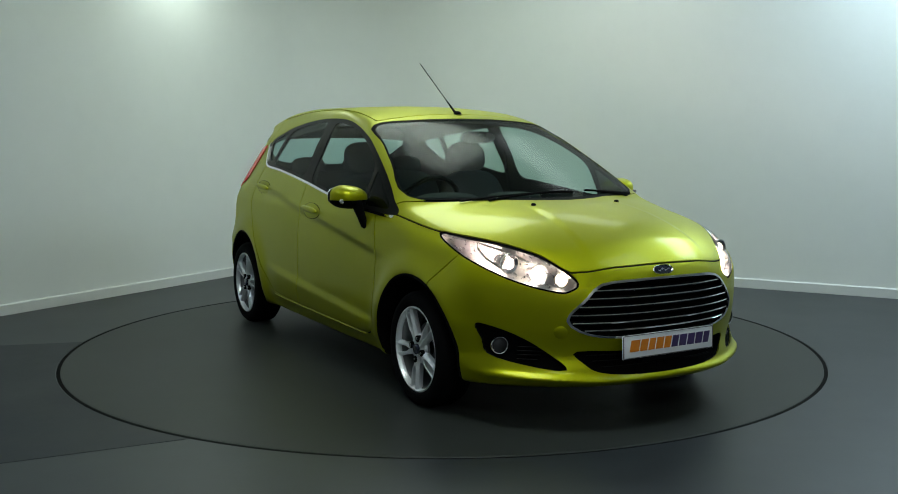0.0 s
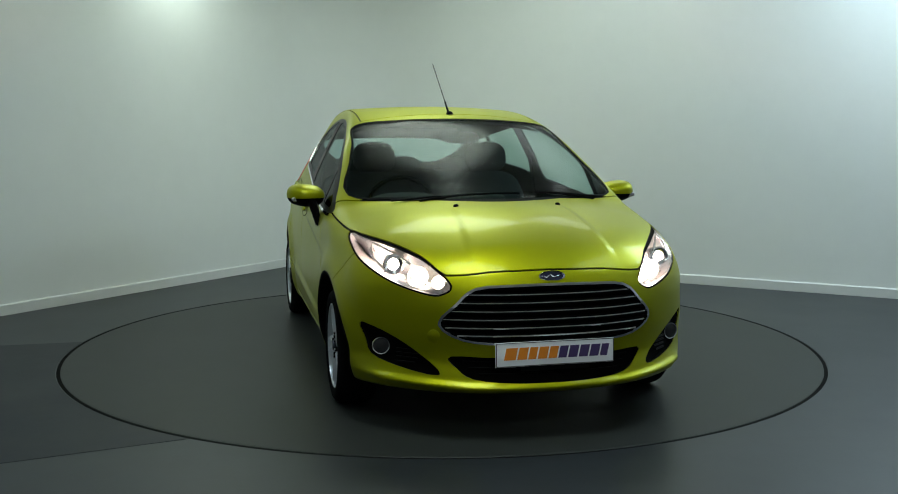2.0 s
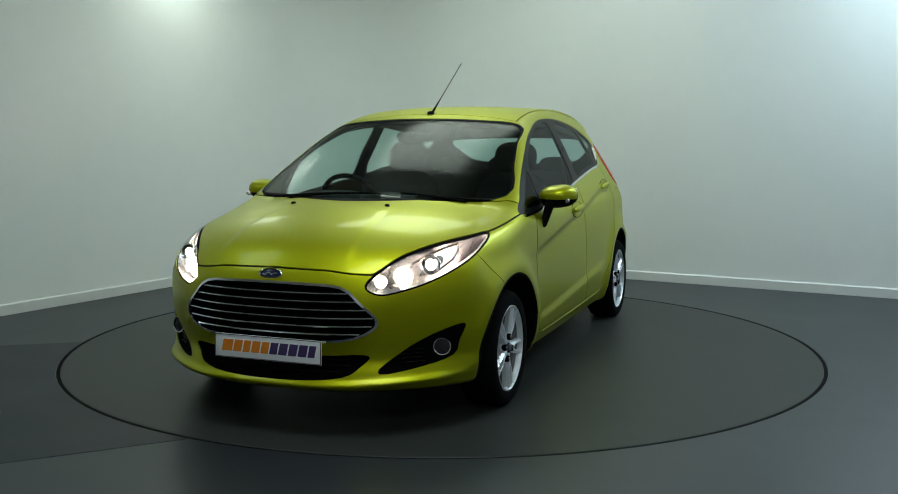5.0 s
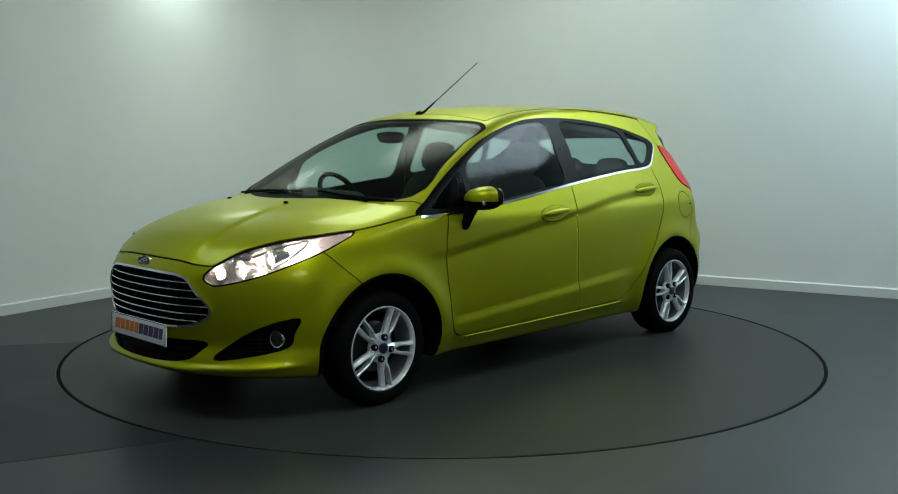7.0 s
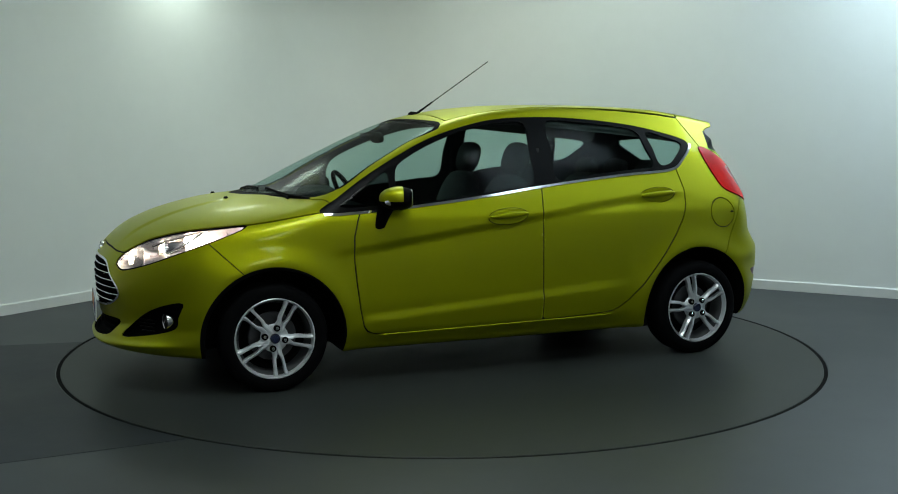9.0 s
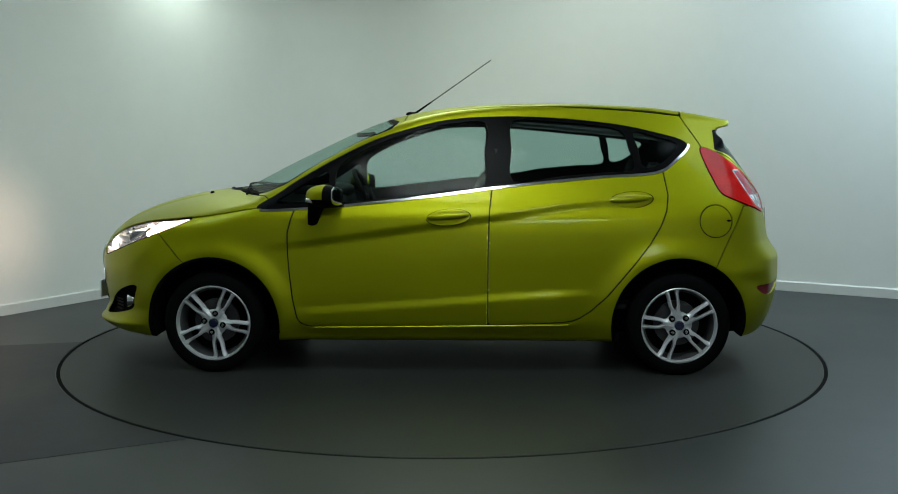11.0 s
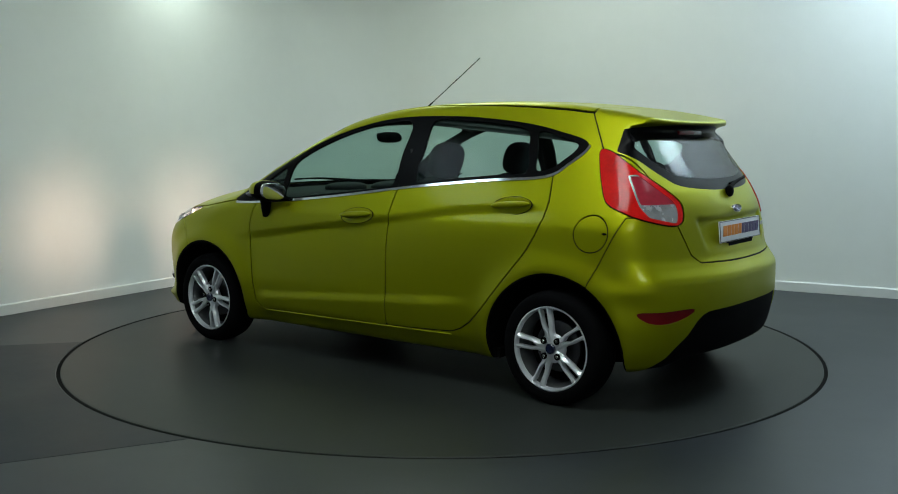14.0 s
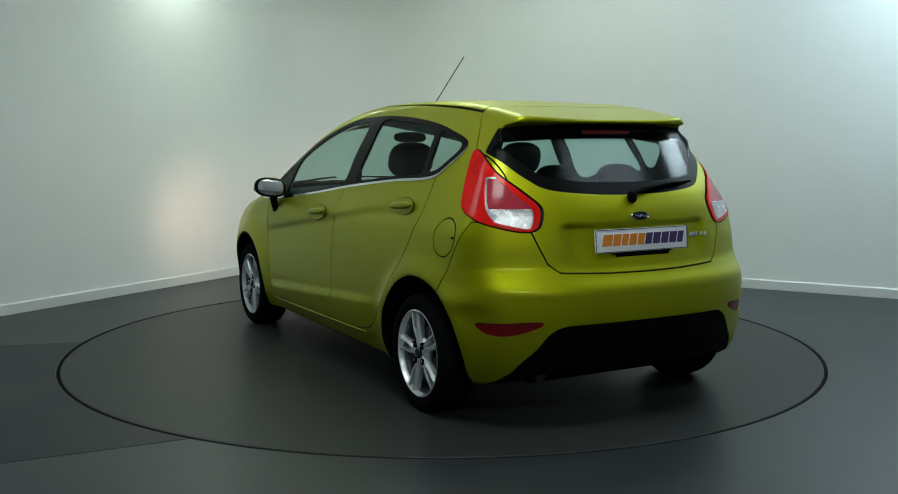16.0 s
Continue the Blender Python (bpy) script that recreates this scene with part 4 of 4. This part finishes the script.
# headlamp insides
def lamp_inside(sy):
    lamp = new("headlamp")
    lamp.parent = CAR
    lamp["label"] = "headlamp unit with lit dipped beam"

    def spot(y, z, back, rad, yaw=0):
        return pose(skin_x(y, z) - back, sy * y, z, 0, 90 + yaw, 0)
    m = spot(0.535, 0.674, 0.068, 0.05, 3)
    bm = bmesh.new()
    lathe(bm, [(0.046, 0.026), (0.043, 0.022), (0.034, -0.01), (0.027, -0.045)], m, 32)
    part("reflector", bm, M_BOWL, lamp, "bright reflector cup")
    bm = bmesh.new()
    lathe(bm, [(0.020, -0.040), (0.018, -0.014), (0.010, -0.004), (0, -0.002)], m, 28)
    part("bulb", bm, M_BULB, lamp, "glowing warm white headlight bulb")
    m2 = spot(0.622, 0.718, 0.052, 0.04, 6)
    bm = bmesh.new()
    lathe(bm, [(0.046, 0.004), (0.046, 0.014), (0.040, 0.016), (0.026, 0.010), (0.025, 0.004)], m2, 32)
    part("projector_ring", bm, M_CHROME, lamp, "chrome projector ring")
    bm = bmesh.new()
    lathe(bm, [(0.0255, 0.010), (0.024, -0.02), (0.022, -0.078), (0.026, -0.079), (0.030, 0.0), (0.0255, 0.010)], m2, 28)
    part("projector", bm, M_BARREL, lamp, "grey projector barrel")
    # added emitter in the otherwise dim projector; it throws the patch on the wall
    bm = bmesh.new()
    lathe(bm, [(0.018, -0.072), (0.010, -0.070), (0, -0.069)], m2, 20)
    part("wall_patch_emitter", bm, M_BEAM, lamp, "small intense bulb deep in the projector")
    m3 = spot(0.462, 0.655, 0.05, 0.03)
    bm = bmesh.new()
    lathe(bm, [(0.028, 0.018), (0.024, 0.0), (0, -0.008)], m3, 24)
    part("sidelight", bm, M_SIDELIGHT, lamp, "small glowing sidelight")
    # stepped strip along the outer end
    bm = bmesh.new()
    tube(bm, [(skin_x(y, z) - 0.024, sy * y, z) for y, z in ((0.56, 0.725), (0.60, 0.752), (0.645, 0.778), (0.685, 0.796), (0.70, 0.770), (0.695, 0.735), (0.66, 0.695))], 0.006, 8)
    part("light_guide", bm, M_CHROME, lamp, "bright angled light guide")


for sy in (1, -1):
    lamp_inside(sy)

# washer jets and wipers
for sy in (1, -1):
    z = skin_z(1.385, 0.254)
    bm = bmesh.new()
    lathe(bm, [(0.013, -0.004), (0.012, 0.006), (0.007, 0.010), (0, 0.011)], pose(1.385, sy * 0.254, z), 14)
    part("washer_jet", bm, M_BLACK, CAR, "small black washer jet")


def wiper(pts, name="wiper", r=0.0055, lift=0.010):
    bm = bmesh.new()
    tube(bm, [(x, y, skin_z(x, y) + lift) for x, y in pts], lambda t: r * (1 - 0.35 * t), 8)
    w = part(name, bm, M_BLACK, CAR, "black windscreen wiper arm")
    bm = bmesh.new()
    a, b = pts[len(pts) // 2], pts[-1]
    tube(bm, [(a[0] + (b[0] - a[0]) * k / 8 * 1.1, a[1] + (b[1] - a[1]) * k / 8 * 1.1, skin_z(a[0] + (b[0] - a[0]) * k / 8 * 1.1, a[1] + (b[1] - a[1]) * k / 8 * 1.1) + 0.006) for k in range(-7, 9)], 0.006, 6)
    part("wiper_blade", bm, M_GAP, w, "rubber wiper blade")


wiper([(1.135, -0.52), (1.175, -0.35), (1.195, -0.15), (1.19, 0.10)])
wiper([(1.055, 0.62), (1.10, 0.52), (1.135, 0.40), (1.16, 0.24)])

# aerial
bm = bmesh.new()
B, Tt = Vector((0.222, 0.0, 1.395)), Vector((-0.25, 0.01, 1.722))
tube(bm, [B + (Tt - B) * t for t in (0.22, 0.5, 0.8, 1.0)], 0.0026, 8)
aer = part("aerial", bm, M_BLACK, CAR, "thin black whip aerial")
bm = bmesh.new()
tube(bm, [B + (Tt - B) * t for t in (0.0, 0.1, 0.24)], lambda t: 0.0085 - 0.004 * t, 10)
part("aerial_grip", bm, M_BLACK, aer)
bm = bmesh.new()
lathe(bm, [(0.026, -0.006), (0.024, 0.006), (0.014, 0.016), (0, 0.018)], pose(0.225, 0, skin_z(0.225, 0) - 0.001, 0, -8, 0) @ Matrix.Diagonal((1.5, 0.8, 1, 1)), 20)
part("aerial_base", bm, M_BLACK, aer)


# ---------------------------------------------------------------- side fittings
def superblob(bm, m, a, b, c, e=2.6, n=28, k=16):
    """A rounded box-like solid: superellipsoid of half-sizes a, b, c."""
    pw = lambda v, p: math.copysign(abs(v) ** p, v)
    rows = []
    for i in range(k + 1):
        ph = -math.pi / 2 + math.pi * i / k
        if i in (0, k):
            rows.append([bm.verts.new(m @ Vector((0, 0, c * pw(math.sin(ph), 2 / e))))])
            continue
        rows.append([bm.verts.new(m @ Vector((a * pw(math.cos(ph), 2 / e) * pw(math.cos(2 * math.pi * j / n), 2 / e), b * pw(math.cos(ph), 2 / e) * pw(math.sin(2 * math.pi * j / n), 2 / e), c * pw(math.sin(ph), 2 / e)))) for j in range(n)])
    for A, Bv in zip(rows, rows[1:]):
        for j in range(n):
            q = [A[j % len(A)], A[(j + 1) % len(A)], Bv[(j + 1) % len(Bv)], Bv[j % len(Bv)]]
            q = [v for i2, v in enumerate(q) if v not in q[:i2]]
            if len(q) > 2:
                bm.faces.new(q)


def door_mirror(sy):
    root = new("door_mirror")
    root.parent = CAR
    root["label"] = "door mirror with a body-coloured cap"
    m = pose(0.625, sy * 0.885, 0.955, 0, 0, sy * -14) @ pose(0, 0, 0, sy * 6, 0, 0) @ Matrix.Diagonal((1.12, 1.02, 1.10, 1))
    bm = bmesh.new()
    superblob(bm, m, 0.082, 0.098, 0.056, 2.5)
    for v in bm.verts:                      # pull the front to a rounded wedge and cut the back flat
        l = m.inverted() @ v.co
        if l.x < -0.040:
            l.x = -0.040
        if l.x > 0:
            l.z *= 1 - 2.2 * l.x
            l.y *= 1 - 0.9 * l.x
        v.co = m @ l
    bmesh.ops.bisect_plane(bm, geom=bm.verts[:] + bm.edges[:] + bm.faces[:], plane_co=m @ Vector((0, 0, -0.010)), plane_no=Vector((0, 0, 1)), clear_inner=True)
    bmesh.ops.bisect_plane(bm, geom=bm.verts[:] + bm.edges[:] + bm.faces[:], plane_co=m @ Vector((-0.022, 0, 0)), plane_no=(m.to_3x3() @ Vector((1, 0, 0))).normalized(), clear_inner=True)
    part("mirror_cap", bm, PAINT, root, "yellow-green mirror cap", sharp=70)
    bm = bmesh.new()
    superblob(bm, m, 0.079, 0.095, 0.054, 2.5)
    for v in bm.verts:
        l = m.inverted() @ v.co
        l.x = max(l.x, -0.060)
        if l.x > 0:
            l.z *= 1 - 2.2 * l.x
            l.y *= 1 - 0.9 * l.x
        v.co = m @ l
    part("mirror_housing", bm, M_BLACK, root, "black lower mirror housing", sharp=60)
    bm = bmesh.new()
    superblob(bm, m @ pose(-0.062, 0, 0.002), 0.004, 0.078, 0.042, 3.0, 24, 12)
    part("mirror_glass", bm, M_MIRROR, root, "silver mirror glass")
    bm = bmesh.new()
    superblob(bm, m @ pose(0.030, sy * 0.058, -0.022, 0, 0, sy * -38), 0.010, 0.048, 0.013, 2.4, 20, 10)
    part("mirror_indicator", bm, M_WHITELENS, root, "clear indicator lens in the mirror")
    bm = bmesh.new()
    secs = [((0.665, 0.865, 0.945), 0.050, 0.030), ((0.675, 0.850, 0.90), 0.044, 0.024), ((0.690, 0.838, 0.85), 0.034, 0.020), ((0.700, 0.826, 0.805), 0.026, 0.018), ((0.702, 0.822, 0.795), 0.012, 0.008)]
    rows = [[bm.verts.new((p[0] + a * math.cos(t), sy * (p[1] + b * math.sin(t)), p[2])) for t in np.linspace(0, 2 * math.pi, 15)[:-1]] for p, a, b in secs]
    for A, Bv in zip(rows, rows[1:]):
        for j in range(14):
            bm.faces.new([A[j], A[(j + 1) % 14], Bv[(j + 1) % 14], Bv[j]])
    bm.faces.new(rows[-1])
    part("mirror_foot", bm, M_BLACK, root, "black mirror foot on the door")


def door_handle(x, z, sy):
    y = skin_y(x, z)
    n = skin_normal((x, y, z))
    n.y *= sy
    tilt = 4.5
    m = pose(x, sy * y, z) @ pose(0, 0, 0, math.degrees(math.atan2(n.z, abs(n.y))) * sy * 1.0, tilt, 0)
    bm = bmesh.new()
    superblob(bm, m @ pose(0, sy * 0.0, 0), 0.118, 0.004, 0.045, 2.2, 36, 14)
    h = part("handle_cup", bm, PAINT, CAR, "rounded recess plate of the door handle")
    # the recess's shadow line, drawn as a near-black ring
    bm = bmesh.new()
    lathe(bm, [(0.955, 0.0), (1.0, 0.0012), (1.0, 0.0026), (0.955, 0.0034)], m @ pose(0, 0, 0, -90 * sy, 0, 0) @ Matrix.Diagonal((0.119, 0.046, 1, 1)), 44)
    part("cup_shade_ring", bm, M_GAP, h, "dark shadow edge round the handle recess")
    bm = bmesh.new()
    superblob(bm, m @ pose(0.0, sy * 0.020, 0.003), 0.112, 0.013, 0.017, 2.3, 32, 12)
    part("handle_grip", bm, PAINT, h, "body-coloured pull handle")


for sy in (1, -1):
    door_mirror(sy)
    door_handle(-0.020, 0.842, sy)
    door_handle(-0.985, 0.932, sy)

bm = bmesh.new()
superblob(bm, pose(-1.497, skin_y(-1.497, 0.825) - 0.001, 0.825), 0.014, 0.004, 0.006, 2.2, 14, 8)
part("flap_catch", bm, M_GAP, CAR, "dark finger notch of the fuel flap")

# sill strips along the doors
for sy in (1, -1):
    bm = bmesh.new()
    tube(bm, [(x, sy * (skin_y(x, 0.250 + 0.02 * (0.7 - x) / 1.4) + 0.001), 0.250 + 0.02 * (0.7 - x) / 1.4) for x in np.linspace(0.70, -0.66, 12)], 0.005, 6)
    part("sill_edge", bm, PAINT, CAR)

# ---------------------------------------------------------------- rear fittings
plate((skin_x(0, 0.812, -1) - 0.018, 0, 0.812), -90, -5, "white rear plate with orange and purple bars")
oval_badge(skin_x(0, 0.915, -1) - 0.004, 0, 0.915, 0.050, 0.020, 8, -1)
for k, w in enumerate((0.018, 0.015, 0.013, 0.015, 0.016)):
    bm = bmesh.new()
    y = -0.315 - 0.023 * k
    box(bm, (skin_x(y, 0.815, -1) - 0.002, y, 0.815), (0.006, w, 0.022), bevel=0.002)
    part("model_mark", bm, M_CHROME, CAR, "small chrome bar of the model name")
bm = bmesh.new()
box(bm, (skin_x(0, 1.282, -1) - 0.001, 0, 1.285), (0.012, 0.27, 0.020), bevel=0.004)
part("high_brake_light", bm, M_DARKRED, CAR, "dark red high brake light in the spoiler")


def rear_wiper():
    p0 = Vector((skin_x(0.02, 0.998, -1) - 0.016, 0.02, 0.998))
    bm = bmesh.new()
    superblob(bm, Matrix.Translation(p0), 0.020, 0.022, 0.028, 2.4, 18, 10)
    w = part("rear_wiper", bm, M_BLACK, CAR, "black rear wiper")
    bm = bmesh.new()
    pts = [(skin_x(y, z, -1) - 0.020, y, z) for y, z in ((0.02, 1.01), (-0.10, 1.035), (-0.22, 1.05), (-0.33, 1.055))]
    tube(bm, pts, lambda t: 0.011 - 0.005 * t, 8)
    part("rear_wiper_arm", bm, M_BLACK, w)
    bm = bmesh.new()
    tube(bm, [(skin_x(y, z, -1) - 0.007, y, z) for y, z in zip(np.linspace(-0.06, -0.40, 8), np.linspace(1.032, 1.058, 8))], 0.006, 6)
    part("rear_wiper_blade", bm, M_GAP, w)


rear_wiper()
bm = bmesh.new()
tube(bm, [(-1.40, 0.42, 0.205), (-1.55, 0.42, 0.205), (-1.66, 0.42, 0.20)], 0.026, 14)
part("exhaust_pipe", bm, M_DISC, CAR, "steel exhaust pipe under the bumper")
for sy in (1, -1):
    bm = bmesh.new()
    box(bm, (-0.92, sy * 0.72, 0.20), (0.02, 0.12, 0.05), bevel=0.004)
    part("air_deflector", bm, M_GAP, CAR, "black deflector before the rear wheel")
bm = bmesh.new()
box(bm, (0, 0, 0.205), (3.3, 0.96, 0.07), bevel=0.02)
part("underbody", bm, M_GAP, CAR, "black underbody")


# ---------------------------------------------------------------- cabin
def cushion(name, m, sx, sy, sz, parent, label="", e=3.4, material=None):
    bm = bmesh.new()
    superblob(bm, m, sx / 2, sy / 2, sz / 2, e, 32, 18)
    return part(name, bm, material or M_CLOTH, parent, label, sharp=80)


def front_seat(sy):
    s = new("front_seat")
    s.parent = CAR
    s["label"] = "charcoal cloth front seat with headrest"
    y = sy * 0.365
    cushion("seat_cushion", pose(0.17, y, 0.50, 0, -8, 0), 0.54, 0.50, 0.17, s)
    cushion("backrest", pose(-0.155, y, 0.76, 0, -20, 0), 0.15, 0.47, 0.60, s)
    cushion("headrest", pose(-0.275, y, 1.135, 0, -16, 0), 0.10, 0.27, 0.20, s, e=2.8)
    for d in (0.05, -0.05):
        bm = bmesh.new()
        tube(bm, [(-0.245, y + d, 1.0), (-0.27, y + d, 1.10)], 0.006, 8)
        part("headrest_post", bm, M_CHROME, s, "steel headrest post")


for sy in (1, -1):
    front_seat(sy)
bench = new("rear_bench")
bench.parent = CAR
bench["label"] = "charcoal cloth rear bench with three headrests"
cushion("bench_cushion", pose(-0.72, 0, 0.52, 0, -8, 0), 0.50, 1.24, 0.17, bench, e=5)
cushion("bench_backrest", pose(-1.06, 0, 0.76, 0, -22, 0), 0.14, 1.22, 0.56, bench, e=5)
for y in (-0.38, 0.0, 0.38):
    cushion("bench_headrest", pose(-1.165, y, 1.06, 0, -18, 0), 0.08, 0.24, 0.13, bench, e=3)


def dashboard():
    d = new("dashboard")
    d.parent = CAR
    d["label"] = "dark grey dashboard with steering wheel"
    bm = bmesh.new()
    prof = [(1.16, 0.935), (0.95, 0.925), (0.74, 0.925), (0.67, 0.90), (0.64, 0.84), (0.70, 0.70), (0.75, 0.50), (1.1, 0.45)]
    rows = [[bm.verts.new((x - 0.15 * (abs(y) / 0.7) ** 2 * (x > 0.9), y, z - 0.012 * (abs(y) / 0.7) ** 2)) for x, z in prof] for y in np.linspace(-0.70, 0.70, 15)]
    for a, b in zip(rows, rows[1:]):
        for k in range(len(prof) - 1):
            bm.faces.new([a[k], a[k + 1], b[k + 1], b[k]])
    part("dash_panel", bm, M_INNER, d, sharp=50)
    cushion("instrument_hood", pose(0.74, -0.365, 0.925), 0.22, 0.36, 0.09, d, e=2.6, material=M_INNER)
    cushion("display_hood", pose(0.84, 0.0, 0.935), 0.20, 0.30, 0.07, d, e=2.8, material=M_INNER)
    m = pose(0.535, -0.365, 0.885, 0, -62, 0)
    bm = bmesh.new()
    tube(bm, [m @ Vector((0.182 * math.cos(a), 0.182 * math.sin(a), 0)) for a in np.linspace(0, 2 * math.pi, 41)[:-1]], 0.015, 10, True)
    part("steering_rim", bm, M_BLACK, d, "black steering wheel rim")
    bm = bmesh.new()
    superblob(bm, m @ pose(0, 0, 0.0), 0.075, 0.085, 0.03, 2.6, 24, 12)
    for a in (0, 180, 90):
        tube(bm, [m @ Vector((r * math.cos(radians(a + 90)), r * math.sin(radians(a + 90)), 0)) for r in (0.06, 0.12, 0.18)], 0.016, 8)
    part("steering_hub", bm, M_BLACK, d, "steering wheel hub and spokes")
    bm = bmesh.new()
    superblob(bm, pose(0.46, 0, 1.262, 0, 12, 0), 0.018, 0.115, 0.034, 2.8, 28, 12)
    part("rear_view_mirror", bm, M_BLACK, d, "black rear-view mirror")
    bm = bmesh.new()
    tube(bm, [(0.47, 0, 1.28), (0.56, 0, 1.275)], 0.012, 8)
    part("mirror_stem", bm, M_BLACK, d)


dashboard()


def headliner():
    """Pale grey roof lining, following the roof a hand below it."""
    bm = bmesh.new()
    xs, ys = np.linspace(0.22, -1.30, 14), np.linspace(-0.56, 0.56, 13)
    rows = [[[bm.verts.new((x, y, skin_z(x, abs(y)) - d)) for y in ys] for x in xs] for d in (0.035, 0.055)]
    for k, r in enumerate(rows):
        for a, b in zip(r, r[1:]):
            for j in range(len(ys) - 1):
                q = [a[j], a[j + 1], b[j + 1], b[j]]
                bm.faces.new(q if k else q[::-1])
    part("headliner", bm, M_LINING, CAR, "grey cloth roof lining")
    for sy in (1, -1):
        bm = bmesh.new()
        tube(bm, [(-0.27, sy * 0.655, 1.20), (-0.28, sy * 0.69, 1.0), (-0.27, sy * 0.72, 0.75), (-0.22, sy * 0.66, 0.52)], 0.011, 6)
        part("seat_belt", bm, M_CLOTH, CAR, "dark seat belt beside the front seat")


headliner()
bm = bmesh.new()
box(bm, (-1.36, 0, 0.92), (0.36, 1.0, 0.02), bevel=0.006)
part("parcel_shelf", bm, M_INNER, CAR, "dark parcel shelf under the rear window")
bm = bmesh.new()
box(bm, (-0.2, 0, 0.34), (2.2, 1.3, 0.03), bevel=0.01)
part("cabin_floor", bm, M_INNER, CAR, "dark cabin floor")


# ---------------------------------------------------------------- motion
def motions():
    """The turntable turns; the car stands on it, a little off its centre."""
    turn = [(0.0, -60.46), (0.5, -62.10), (1.0, -65.64), (1.5, -70.45), (2.0, -76.55), (2.5, -82.45), (3.0, -88.50), (3.5, -94.25), (4.0, -100.35), (5.25, -114.9), (6.5, -129.45), (7.0, -135.5), (7.5, -141.3),
            (8.0, -147.4), (8.5, -153.2), (9.0, -159.2), (10.25, -173.7), (11.5, -188.15), (12.0, -194.25), (12.5, -200.1), (13.0, -206.1), (13.5, -211.85), (14.0, -217.9), (14.5, -223.6), (15.0, -229.6), (15.5, -235.35), (16.0, -241.45)]
    walk(TABLE, [(t, pose(TABLE_X, 0, 0, 0, 0, a)) for t, a in turn])
    walk(CAR, [(t, pose(0, 0, 0, 0, 0, a) @ pose(-0.048, 0.005, 0)) for t, a in turn])


motions()
